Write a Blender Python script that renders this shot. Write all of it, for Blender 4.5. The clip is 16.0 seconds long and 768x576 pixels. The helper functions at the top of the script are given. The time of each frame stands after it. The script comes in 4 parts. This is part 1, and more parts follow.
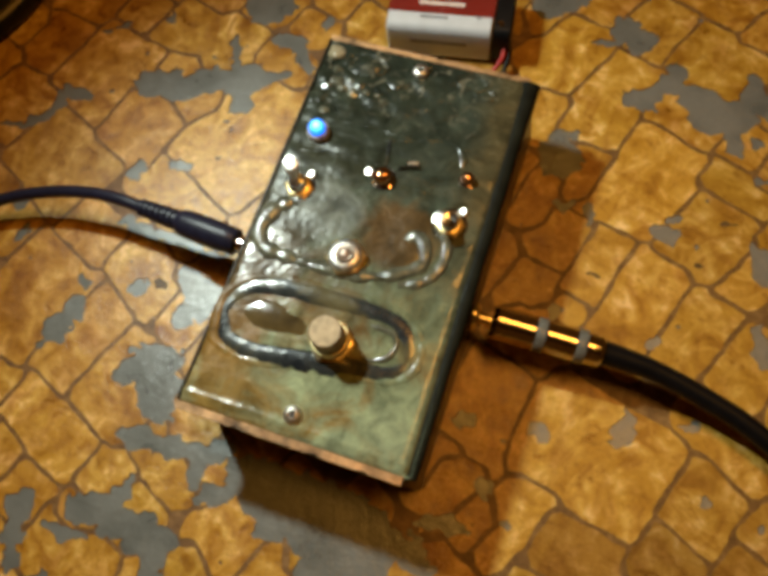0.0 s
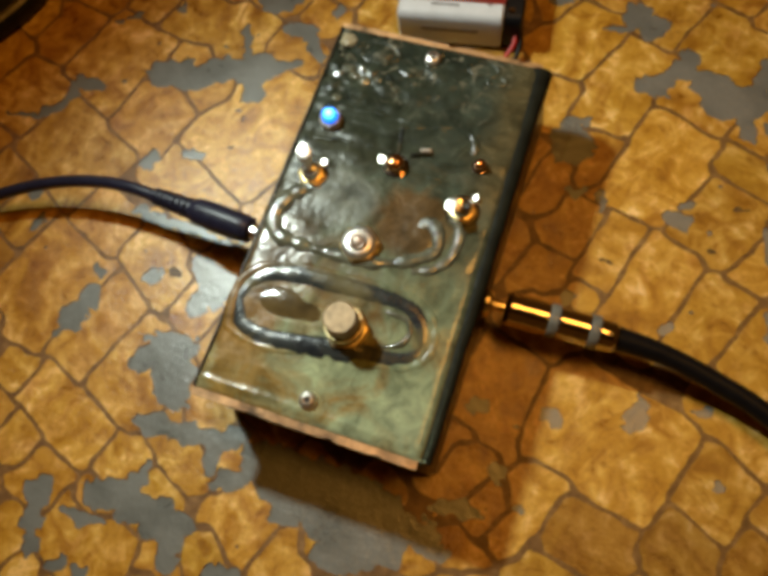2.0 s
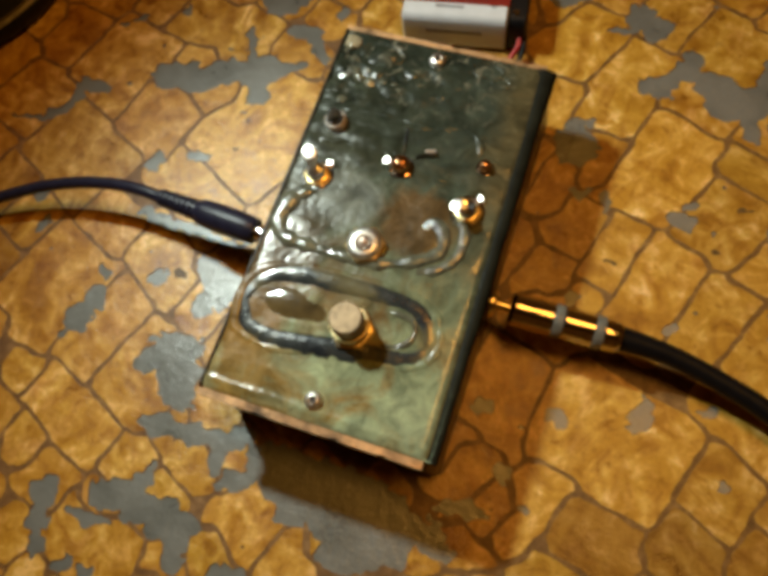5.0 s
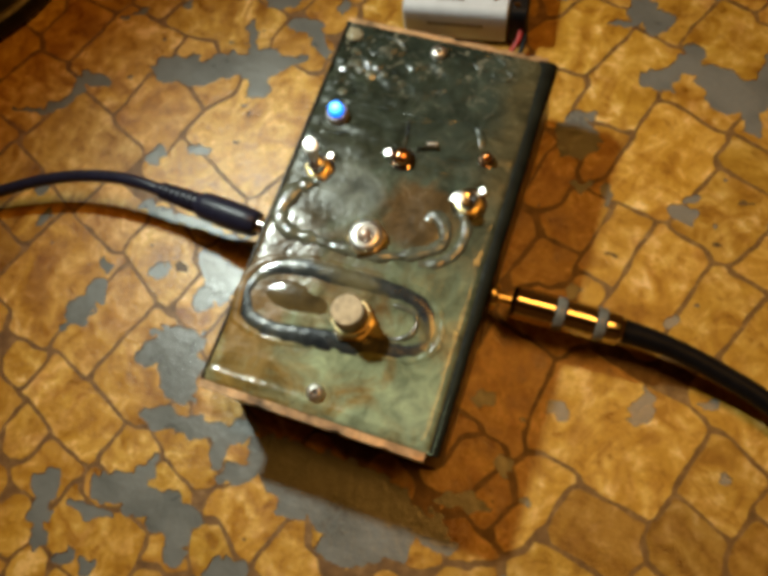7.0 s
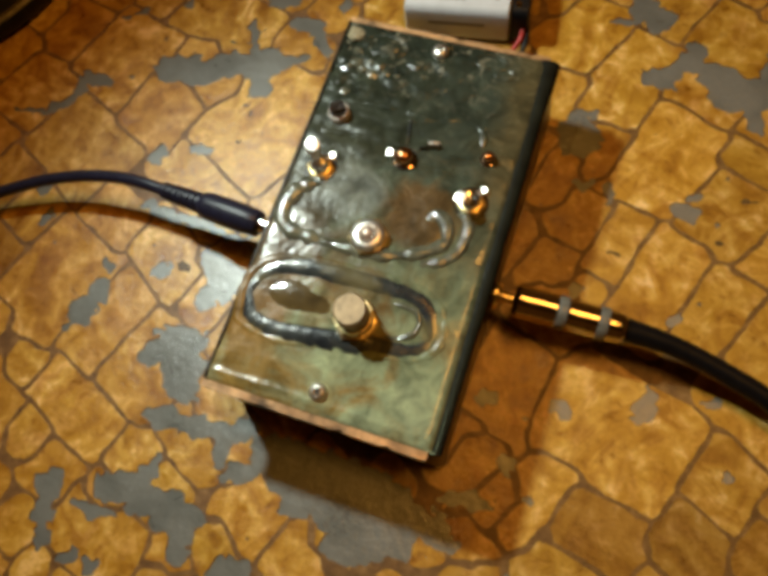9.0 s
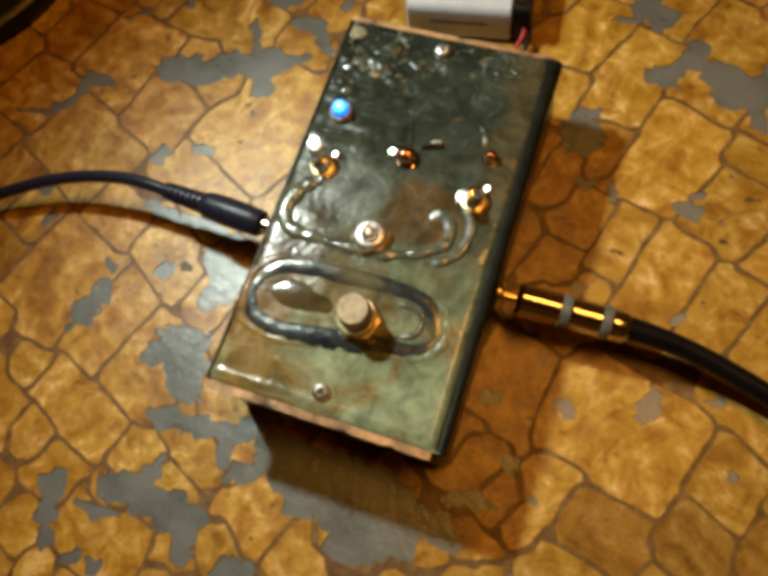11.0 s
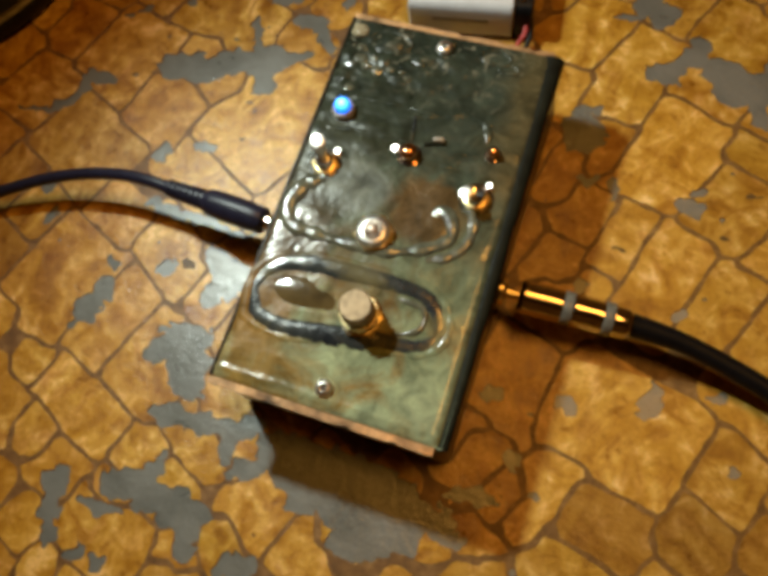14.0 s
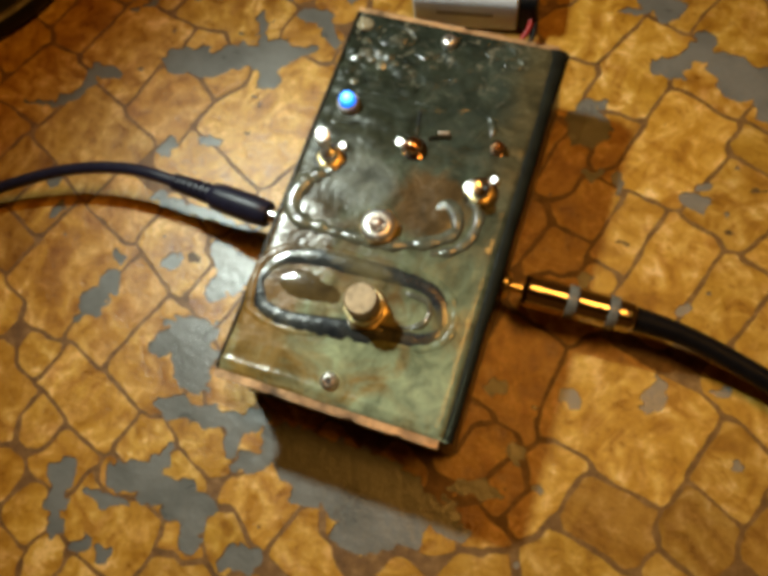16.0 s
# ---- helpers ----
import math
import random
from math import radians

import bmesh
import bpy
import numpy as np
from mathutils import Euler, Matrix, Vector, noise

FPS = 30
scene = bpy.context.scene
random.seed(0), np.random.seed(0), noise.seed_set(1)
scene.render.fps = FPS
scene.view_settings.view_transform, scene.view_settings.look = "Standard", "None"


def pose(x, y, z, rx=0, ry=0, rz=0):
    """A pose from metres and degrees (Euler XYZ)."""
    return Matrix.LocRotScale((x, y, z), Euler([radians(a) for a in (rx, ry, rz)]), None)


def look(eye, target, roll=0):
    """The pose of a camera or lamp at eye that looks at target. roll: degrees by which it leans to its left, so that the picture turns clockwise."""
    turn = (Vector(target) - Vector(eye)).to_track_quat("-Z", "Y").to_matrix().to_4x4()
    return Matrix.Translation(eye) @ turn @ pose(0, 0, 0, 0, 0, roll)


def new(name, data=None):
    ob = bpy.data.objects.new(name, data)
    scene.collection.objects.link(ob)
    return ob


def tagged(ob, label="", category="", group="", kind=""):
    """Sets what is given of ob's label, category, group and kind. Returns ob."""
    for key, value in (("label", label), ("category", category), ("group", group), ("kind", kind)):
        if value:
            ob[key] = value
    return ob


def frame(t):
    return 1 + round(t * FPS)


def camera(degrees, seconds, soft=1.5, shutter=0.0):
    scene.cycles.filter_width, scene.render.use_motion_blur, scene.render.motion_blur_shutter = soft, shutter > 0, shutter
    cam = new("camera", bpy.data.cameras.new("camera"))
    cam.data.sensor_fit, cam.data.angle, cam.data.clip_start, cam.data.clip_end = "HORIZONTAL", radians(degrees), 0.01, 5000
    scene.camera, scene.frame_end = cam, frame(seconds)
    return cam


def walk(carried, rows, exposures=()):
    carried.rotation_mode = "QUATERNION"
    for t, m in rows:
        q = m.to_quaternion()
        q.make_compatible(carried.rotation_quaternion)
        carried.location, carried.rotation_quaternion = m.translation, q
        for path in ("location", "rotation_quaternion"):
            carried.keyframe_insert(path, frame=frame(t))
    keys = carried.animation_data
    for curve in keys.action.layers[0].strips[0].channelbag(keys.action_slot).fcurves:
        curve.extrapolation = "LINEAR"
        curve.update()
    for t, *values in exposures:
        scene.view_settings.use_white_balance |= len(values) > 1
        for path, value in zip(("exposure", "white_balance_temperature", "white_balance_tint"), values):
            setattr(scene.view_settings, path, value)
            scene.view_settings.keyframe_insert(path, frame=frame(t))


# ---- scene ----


MM = 0.001
cam = camera(57.0, 16.0, soft=5.0)
ROWS = [
    (0.0, 0.04852, -0.06990, 0.21782, 19.280, 5.649, 18.922),
    (0.5, 0.04803, -0.07072, 0.21812, 19.109, 5.877, 19.016),
    (1.0, 0.04753, -0.07127, 0.21848, 18.986, 6.057, 18.923),
    (1.5, 0.04724, -0.07149, 0.21872, 18.746, 6.222, 18.872),
    (2.0, 0.04757, -0.07205, 0.21864, 18.602, 6.316, 18.885),
    (2.5, 0.04728, -0.07328, 0.21894, 18.680, 6.351, 18.925),
    (3.0, 0.04723, -0.07336, 0.21872, 18.619, 6.473, 18.863),
    (3.5, 0.04712, -0.07325, 0.21855, 18.634, 6.444, 18.812),
    (4.0, 0.04702, -0.07289, 0.21914, 18.903, 6.419, 18.960),
    (6.5, 0.04669, -0.07433, 0.21875, 18.736, 6.407, 18.827),
    (7.0, 0.04659, -0.07458, 0.21873, 18.594, 6.398, 18.821),
    (7.5, 0.04653, -0.07522, 0.21879, 18.403, 6.435, 18.887),
    (8.0, 0.04636, -0.07517, 0.21872, 18.467, 6.535, 18.826),
    (8.5, 0.04637, -0.07454, 0.21860, 18.654, 6.432, 18.698),
    (9.0, 0.04648, -0.07452, 0.21885, 18.502, 6.579, 18.768),
    (11.5, 0.04610, -0.07473, 0.21848, 18.480, 6.810, 18.632),
    (12.0, 0.04587, -0.07554, 0.21886, 18.470, 6.776, 18.735),
    (12.5, 0.04568, -0.07626, 0.21903, 18.392, 6.802, 18.843),
    (13.0, 0.04580, -0.07578, 0.21898, 18.423, 6.793, 18.822),
    (13.5, 0.04588, -0.07568, 0.21889, 18.389, 6.794, 18.716),
    (14.0, 0.04560, -0.07548, 0.21887, 18.353, 6.750, 18.612),
    (14.5, 0.04593, -0.07620, 0.21890, 18.262, 6.860, 18.745),
    (15.0, 0.04575, -0.07648, 0.21892, 18.147, 6.834, 18.737),
    (15.5, 0.04616, -0.07593, 0.21876, 18.050, 6.953, 18.654),
    (16.0, 0.04537, -0.07640, 0.21942, 18.010, 6.952, 18.730),
]
walk(cam, [(t, pose(x, y, z, rx, ry, rz)) for t, x, y, z, rx, ry, rz in ROWS], exposures=[(0.0, 0.0), (16.0, 0.0)])

# ---- light: a small white lamp low over the far side, and the warm tube on the room's ceiling ----
world = bpy.data.worlds.new("room_air")
world.use_nodes = True
world.node_tree.nodes["Background"].inputs[0].default_value = (1.0, 0.62, 0.32, 1)
world.node_tree.nodes["Background"].inputs[1].default_value = 0.05
scene.world = world


def bulb(name, kind, watts, color, size, place, aim):
    data = bpy.data.lights.new(name, kind)
    data.energy, data.color = watts, color
    ob = new(name, data)
    ob.location = place
    if kind == "AREA":
        data.shape, data.size, data.size_y = "RECTANGLE", size[0], size[1]
    else:
        data.shadow_soft_size = size
    if kind == "SPOT":
        data.spot_size, data.spot_blend = radians(106), 1.0
    ob.matrix_world = look(place, aim)


bulb("desk_lamp_bulb", "SPOT", 3.85, (0.86, 0.98, 0.88), 0.010, (-0.151, 0.068, 0.251), (0.135, -0.085, 0.0))
bulb("ceiling_tube", "AREA", 14.0, (1.0, 0.45, 0.075), (0.8, 0.25), (0.34, 0.40, 2.10), (0.0, 0.0, 0.0))




# ---- materials ----
class Nodes:
    """Short hand for one node material."""

    def __init__(self, name):
        self.mat = bpy.data.materials.new(name)
        self.mat.use_nodes = True
        self.tree = self.mat.node_tree
        self.bsdf = self.tree.nodes["Principled BSDF"]
        self.coord = self.add("ShaderNodeTexCoord").outputs["Object"]

    def add(self, kind, **values):
        node = self.tree.nodes.new(kind)
        for key, value in values.items():
            if key in node.inputs:
                node.inputs[key].default_value = value
        return node

    def link(self, a, b):
        self.tree.links.new(a, b)
        return b

    def noise(self, scale, detail=4.0, rough=0.55, distort=0.0, coord=None):
        n = self.add("ShaderNodeTexNoise", Scale=scale, Detail=detail, Roughness=rough, Distortion=distort)
        self.link(coord or self.coord, n.inputs["Vector"])
        return n.outputs["Fac"]

    def ramp(self, fac, *stops):
        r = self.add("ShaderNodeValToRGB")
        el = r.color_ramp.elements
        while len(el) < len(stops):
            el.new(0.5)
        for e, (p, c) in zip(el, stops):
            e.position, e.color = p, (*c, 1) if len(c) == 3 else c
        self.link(fac, r.inputs[0])
        return r.outputs["Color"]

    def grey(self, fac, lo, hi, a=0.3, b=0.7):
        m = self.add("ShaderNodeMapRange")
        for k, v in (("From Min", a), ("From Max", b), ("To Min", lo), ("To Max", hi)):
            m.inputs[k].default_value = v
        self.link(fac, m.inputs["Value"])
        return m.outputs["Result"]

    def mix(self, fac, a, b, how="MIX"):
        m = self.add("ShaderNodeMix")
        m.data_type, m.blend_type = "RGBA", how
        if isinstance(fac, float):
            m.inputs[0].default_value = fac
        else:
            self.link(fac, m.inputs[0])
        for slot, v in ((6, a), (7, b)):
            if isinstance(v, tuple):
                m.inputs[slot].default_value = (*v, 1)
            else:
                self.link(v, m.inputs[slot])
        return m.outputs[2]

    def bump(self, fac, strength, distance):
        b = self.add("ShaderNodeBump", Strength=strength, Distance=distance)
        self.link(fac, b.inputs["Height"])
        self.link(b.outputs[0], self.bsdf.inputs["Normal"])
        return self

    def set(self, color=None, rough=None, metal=None, **more):
        for key, v in (("Base Color", color), ("Roughness", rough), ("Metallic", metal), *more.items()):
            if v is None:
                continue
            slot = self.bsdf.inputs[key.replace("_", " ")]
            if isinstance(v, tuple):
                slot.default_value = (*v, 1)
            elif isinstance(v, (int, float)):
                slot.default_value = v
            else:
                self.link(v, slot)
        return self


def vinyl_stone():
    n = Nodes("printed_vinyl_stone")
    info = n.add("ShaderNodeObjectInfo")
    shift = n.add("ShaderNodeVectorMath")
    shift.operation = "MULTIPLY_ADD"
    n.link(info.outputs["Random"], shift.inputs[0])
    shift.inputs[1].default_value = (0.7, 1.3, 0.4)
    n.link(n.coord, shift.inputs[2])
    moved = shift.outputs[0]
    swirl = n.noise(44, 4.0, 0.6, 1.0, moved)
    blot = n.noise(130, 7.0, 0.72, 0.35, moved)
    fine = n.noise(900, 3.0, 0.6)
    # curling veins: level lines of a slow noise, showing in some places only
    level = n.add("ShaderNodeMath")
    level.operation = "MULTIPLY"
    n.link(n.noise(26, 2.5, 0.5, 0.9, moved), level.inputs[0])
    level.inputs[1].default_value = 46.0
    wave = n.add("ShaderNodeMath")
    wave.operation = "SINE"
    n.link(level.outputs[0], wave.inputs[0])
    veins = n.grey(wave.outputs[0], 0.0, 1.0, -1.0, 1.0)
    where = n.ramp(n.noise(60, 3.0, 0.6, 0.4, moved), (0.42, (0.0, 0.0, 0.0)), (0.60, (1.0, 1.0, 1.0)))
    base = n.ramp(swirl, (0.30, (0.35, 0.160, 0.013)), (0.46, (0.51, 0.268, 0.030)), (0.55, (0.62, 0.360, 0.066)), (0.61, (0.45, 0.222, 0.022)), (0.75, (0.55, 0.300, 0.036)))
    spots = n.ramp(blot, (0.32, (0.40, 0.26, 0.13)), (0.44, (0.86, 0.78, 0.64)), (0.53, (1.0, 1.0, 1.0)), (0.62, (1.42, 1.54, 3.2)))
    col = n.mix(0.82, base, spots, "MULTIPLY")
    veined = n.mix(1.0, col, n.ramp(veins, (0.0, (0.72, 0.61, 0.48)), (0.35, (0.96, 0.94, 0.92)), (0.75, (1.0, 1.0, 1.0)), (1.0, (1.18, 1.30, 1.8))), "MULTIPLY")
    col = n.mix(where, col, veined)
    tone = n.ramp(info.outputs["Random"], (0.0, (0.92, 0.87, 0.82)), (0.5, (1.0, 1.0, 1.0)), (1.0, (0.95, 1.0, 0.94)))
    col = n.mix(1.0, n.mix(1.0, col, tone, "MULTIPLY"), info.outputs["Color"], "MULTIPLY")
    grime = n.ramp(fine, (0.30, (0.62, 0.56, 0.5)), (0.5, (1, 1, 1)))
    col = n.mix(0.5, col, grime, "MULTIPLY")
    n.set(col, n.grey(blot, 0.26, 0.40), 0.0, Specular_IOR_Level=0.66)
    both = n.mix(0.35, n.mix(0.10, blot, n.mix(where, (0.5, 0.5, 0.5), veins)), fine)
    return n.bump(both, 0.6, 0.0009).mat


def joint_print():
    n = Nodes("brown_printed_joint")
    a, b = n.noise(220, 6, 0.7), n.noise(1100, 3)
    col = n.ramp(a, (0.3, (0.090, 0.042, 0.012)), (0.52, (0.190, 0.094, 0.028)), (0.72, (0.33, 0.190, 0.070)))
    n.set(n.mix(0.4, col, n.ramp(b, (0.3, (0.5, 0.5, 0.5)), (0.6, (1, 1, 1))), "MULTIPLY"), n.grey(b, 0.35, 0.6), 0.0)
    return n.bump(b, 0.4, 0.0004).mat


def felt_backing():
    n = Nodes("grey_worn_backing")
    a, b = n.noise(60, 5), n.noise(1300, 3)
    col = n.ramp(a, (0.3, (0.115, 0.124, 0.118)), (0.6, (0.170, 0.180, 0.172)))
    col = n.mix(0.5, col, n.ramp(b, (0.3, (0.72, 0.70, 0.68)), (0.65, (1.0, 1.0, 1.0))), "MULTIPLY")
    n.set(col, n.grey(a, 0.24, 0.40), 0.0, Specular_IOR_Level=0.95)
    return n.bump(n.mix(0.4, n.noise(330, 4), b), 0.48, 0.0007).mat


def plain(name, color, rough, metal=0.0, scale=400, vary=0.25, bump=0.15, **more):
    """A surface with blotches and fine grain round one colour."""
    n = Nodes(name)
    a, b = n.noise(scale, 4), n.noise(scale * 7, 3)
    lo = tuple(c * (1 - vary) for c in color)
    hi = tuple(min(1.0, c * (1 + vary)) for c in color)
    n.set(n.ramp(a, (0.3, lo), (0.7, hi)), n.grey(b, max(0.02, rough * 0.75), min(1, rough * 1.3)), metal, **more)
    return n.bump(n.mix(0.4, a, b), bump, 0.0003).mat


def patina_plate():
    n = Nodes("patinated_resin_plate")
    split = n.add("ShaderNodeSeparateXYZ")
    n.link(n.coord, split.inputs[0])
    wob = n.noise(38, 4, 0.6, 0.8)
    add = n.add("ShaderNodeMath")
    add.operation = "MULTIPLY_ADD"
    n.link(wob, add.inputs[0])
    add.inputs[1].default_value = 0.030
    n.link(split.outputs["Y"], add.inputs[2])
    along = n.grey(add.outputs[0], 0.0, 1.0, -0.047, 0.076)
    base = n.ramp(along, (0.0, (0.29, 0.345, 0.22)), (0.16, (0.26, 0.305, 0.18)), (0.32, (0.135, 0.155, 0.090)), (0.54, (0.070, 0.088, 0.060)), (0.66, (0.040, 0.050, 0.036)), (1.0, (0.034, 0.042, 0.031)))
    side = n.add("ShaderNodeMath")
    side.operation = "MULTIPLY_ADD"
    n.link(split.outputs["X"], side.inputs[0])
    side.inputs[1].default_value = -5.0
    n.link(n.noise(50, 5, 0.65, 1.2), side.inputs[2])
    brown = n.ramp(side.outputs[0], (0.40, (0.0, 0.0, 0.0)), (0.62, (1.0, 1.0, 1.0)))
    col = n.mix(brown, base, n.ramp(along, (0.0, (0.24, 0.165, 0.050)), (0.16, (0.22, 0.122, 0.028)), (0.32, (0.105, 0.062, 0.018)), (0.58, (0.050, 0.050, 0.028)), (0.75, (0.024, 0.029, 0.018)), (1.0, (0.018, 0.024, 0.017))))
    # brown stain, then a grey patch of lamp sheen painted into the colour
    for cx, cy, reach, stain_or_sheen in ((0.0085, 0.0015, 0.0125, (0.105, 0.056, 0.018)), (-0.0130, 0.0040, 0.0105, (0.125, 0.135, 0.115))):
        far = n.add("ShaderNodeVectorMath")
        far.operation = "DISTANCE"
        n.link(n.coord, far.inputs[0])
        far.inputs[1].default_value = (cx, cy, 0.032)
        rag = n.add("ShaderNodeMath")
        rag.operation = "MULTIPLY_ADD"
        n.link(n.noise(110, 5, 0.65, 0.9), rag.inputs[0])
        rag.inputs[1].default_value = 0.016
        n.link(far.outputs["Value"], rag.inputs[2])
        col = n.mix(n.grey(rag.outputs[0], 0.85, 0.0, reach + 0.004, reach + 0.009), col, stain_or_sheen)
    mott = n.noise(130, 6, 0.7, 0.6)
    col = n.mix(0.55, col, n.ramp(mott, (0.36, (0.22, 0.23, 0.22)), (0.50, (1.0, 1.0, 1.0)), (0.66, (1.6, 1.6, 1.5))), "MULTIPLY")
    flake = n.mix(n.ramp(along, (0.80, (0.0, 0.0, 0.0)), (0.92, (1.0, 1.0, 1.0))), (0.0, 0.0, 0.0), n.ramp(n.noise(230, 4, 0.6, 0.8), (0.57, (0.0, 0.0, 0.0)), (0.63, (1.0, 1.0, 1.0))))
    col = n.mix(flake, col, (0.15, 0.14, 0.10))
    fine = n.noise(700, 4)
    right = n.add("ShaderNodeMath")
    right.operation = "MULTIPLY_ADD"
    n.link(n.noise(90, 4, 0.6, 0.5), right.inputs[0])
    right.inputs[1].default_value = 0.012
    n.link(split.outputs["X"], right.inputs[2])
    strip = n.mix(n.grey(along, 0.0, 1.0, 0.40, 0.62), (0.0, 0.0, 0.0), n.grey(right.outputs[0], 0.0, 1.0, 0.024, 0.032))
    col = n.mix(strip, col, n.ramp(mott, (0.36, (0.040, 0.034, 0.016)), (0.6, (0.095, 0.078, 0.038))))
    n.set(col, n.grey(mott, 0.15, 0.32), 0.0, Specular_IOR_Level=0.36, Coat_Weight=0.24, Coat_Roughness=0.05)
    return n.bump(n.mix(0.25, n.mix(0.5, mott, n.noise(260, 5, 0.6, 0.8)), fine), 0.20, 0.0006).mat


SCUFF = plain("scuffed_print", (0.10, 0.055, 0.018), 0.5)
STONE, JOINT, BACKING = vinyl_stone(), joint_print(), felt_backing()
PLATE = patina_plate()
COPPER = plain("raw_copper_edge", (0.40, 0.235, 0.115), 0.45, 0.35, 170, 0.8, 0.6)
ENAMEL = plain("black_green_enamel", (0.010, 0.011, 0.007), 0.32, 0.0, 150, 0.4, Specular_IOR_Level=0.3)
def dark_relief():
    """Black resin that thins out to amber and olive in places."""
    n = Nodes("black_resin_relief")
    a, b = n.noise(55, 4, 0.6, 0.7), n.noise(420, 4)
    col = n.ramp(a, (0.36, (0.010, 0.013, 0.017)), (0.50, (0.030, 0.034, 0.032)), (0.60, (0.085, 0.072, 0.035)), (0.75, (0.13, 0.115, 0.06)))
    n.set(col, n.grey(b, 0.14, 0.28), 0.0, Coat_Weight=0.5, Coat_Roughness=0.10)
    return n.bump(n.mix(0.5, n.noise(190, 5, 0.6, 0.6), b), 0.5, 0.0004).mat


ROPE = dark_relief()
INLAY = plain("brown_resin", (0.090, 0.062, 0.024), 0.12, 0.0, 120, 0.5, 0.5, Coat_Weight=0.7, Coat_Roughness=0.05)
CURL = plain("grey_resin_relief", (0.090, 0.092, 0.065), 0.16, 0.0, 260, 0.5, 0.8, Coat_Weight=0.7, Coat_Roughness=0.06)
CHROME = plain("chromed_steel", (0.78, 0.76, 0.72), 0.10, 1.0, 300, 0.08, 0.05)
BRASS = plain("gold_plated_brass", (0.92, 0.72, 0.38), 0.36, 1.0, 300, 0.10, 0.05)
PALEGOLD = plain("pale_gold_plating", (0.96, 0.80, 0.50), 0.24, 1.0, 300, 0.08, 0.05)
MATT = plain("dull_black_enamel", (0.010, 0.011, 0.007), 0.6, 0.0, 150, 0.4, Specular_IOR_Level=0.12)
STEEL = plain("brushed_steel", (0.52, 0.43, 0.37), 0.46, 1.0, 600, 0.15, 0.25)
SCUFFED = plain("scuffed_plunger_steel", (0.33, 0.25, 0.16), 0.55, 0.7, 500, 0.25, 0.3)
SATIN = plain("satin_nickel", (0.84, 0.82, 0.78), 0.38, 1.0, 300, 0.08, 0.05)
CUP = plain("pale_reflector", (0.62, 0.58, 0.55), 0.35, 0.3)
DARK = plain("dark_socket", (0.012, 0.011, 0.010), 0.5)
RUBBER = plain("black_rubber", (0.005, 0.005, 0.006), 0.42, 0.0, 500, 0.3, 0.2, Specular_IOR_Level=0.2)
NAVY = plain("blue_black_moulded_plastic", (0.012, 0.012, 0.027), 0.38, 0.0, 500, 0.3, 0.15, Specular_IOR_Level=0.35)
BRONZE = plain("dark_bronze_barrel", (0.56, 0.48, 0.36), 0.13, 1.0, 500, 0.15, 0.08)
GREYRING = plain("grey_plastic_ring", (0.15, 0.145, 0.125), 0.35)
WHITE = plain("white_label_paper", (0.62, 0.66, 0.72), 0.32, 0.0, 200, 0.06, 0.05)
MAROON = plain("dark_red_label_band", (0.20, 0.018, 0.012), 0.32, 0.0, 200, 0.12, 0.05)
INK = plain("grey_print", (0.22, 0.23, 0.26), 0.4)
PALEINK = plain("pale_print", (0.70, 0.62, 0.58), 0.4)
REDWIRE = plain("red_wire_cover", (0.42, 0.018, 0.012), 0.4)
WALLS = plain("dull_painted_wall", (0.24, 0.19, 0.13), 0.8, 0.0, 8, 0.15, 0.2)
DISH = plain("dark_brown_glazed_dish", (0.11, 0.085, 0.040), 0.22, 0.0, 90, 0.4, 0.2)
# the rim's highlight is painted in as a paler colour
DISHRIM = plain("highlit_pale_rim", (0.26, 0.23, 0.14), 0.3, 0.0, 200, 0.4, 0.4)


def clear_epoxy():
    n = Nodes("clear_epoxy_lens")
    n.set((0.90, 0.93, 0.97), 0.04, 0.0, Transmission_Weight=1.0, IOR=1.40)
    return n.mat


def blue_die():
    n = Nodes("lit_blue_die")
    split = n.add("ShaderNodeSeparateXYZ")
    n.link(n.coord, split.inputs[0])
    n.set((0.02, 0.10, 0.4), 0.4, 0.0, Emission_Color=n.ramp(n.grey(split.outputs["Z"], 0.0, 1.0, 0.0012, 0.0051), (0.0, (0.0, 0.03, 0.30)), (0.55, (0.01, 0.20, 0.95)), (0.85, (0.10, 0.55, 1.0)), (1.0, (0.55, 0.90, 1.0))), Emission_Strength=2.6)
    return n.mat


EPOXY, BLUE = clear_epoxy(), blue_die()


# ---- building blocks (all sizes in millimetres) ----
def mesh_of(name, bm, material, smooth=True):
    bmesh.ops.recalc_face_normals(bm, faces=bm.faces)
    data = bpy.data.meshes.new(name)
    bm.to_mesh(data)
    bm.free()
    data.transform(Matrix.Scale(MM, 4))
    data.materials.append(material)
    if smooth:
        data.shade_smooth()
        data.set_sharp_from_angle(angle=radians(42))
    return data


def part(name, bm, material, parent=None, label="", at=None):
    ob = new(name, mesh_of(name, bm, material))
    ob.parent = parent
    if at is not None:
        ob.matrix_basis = at
    return tagged(ob, label)


def empty(name, label, category, group=""):
    ob = new(name)
    ob.empty_display_size = 0.01
    return tagged(ob, label, category, group)


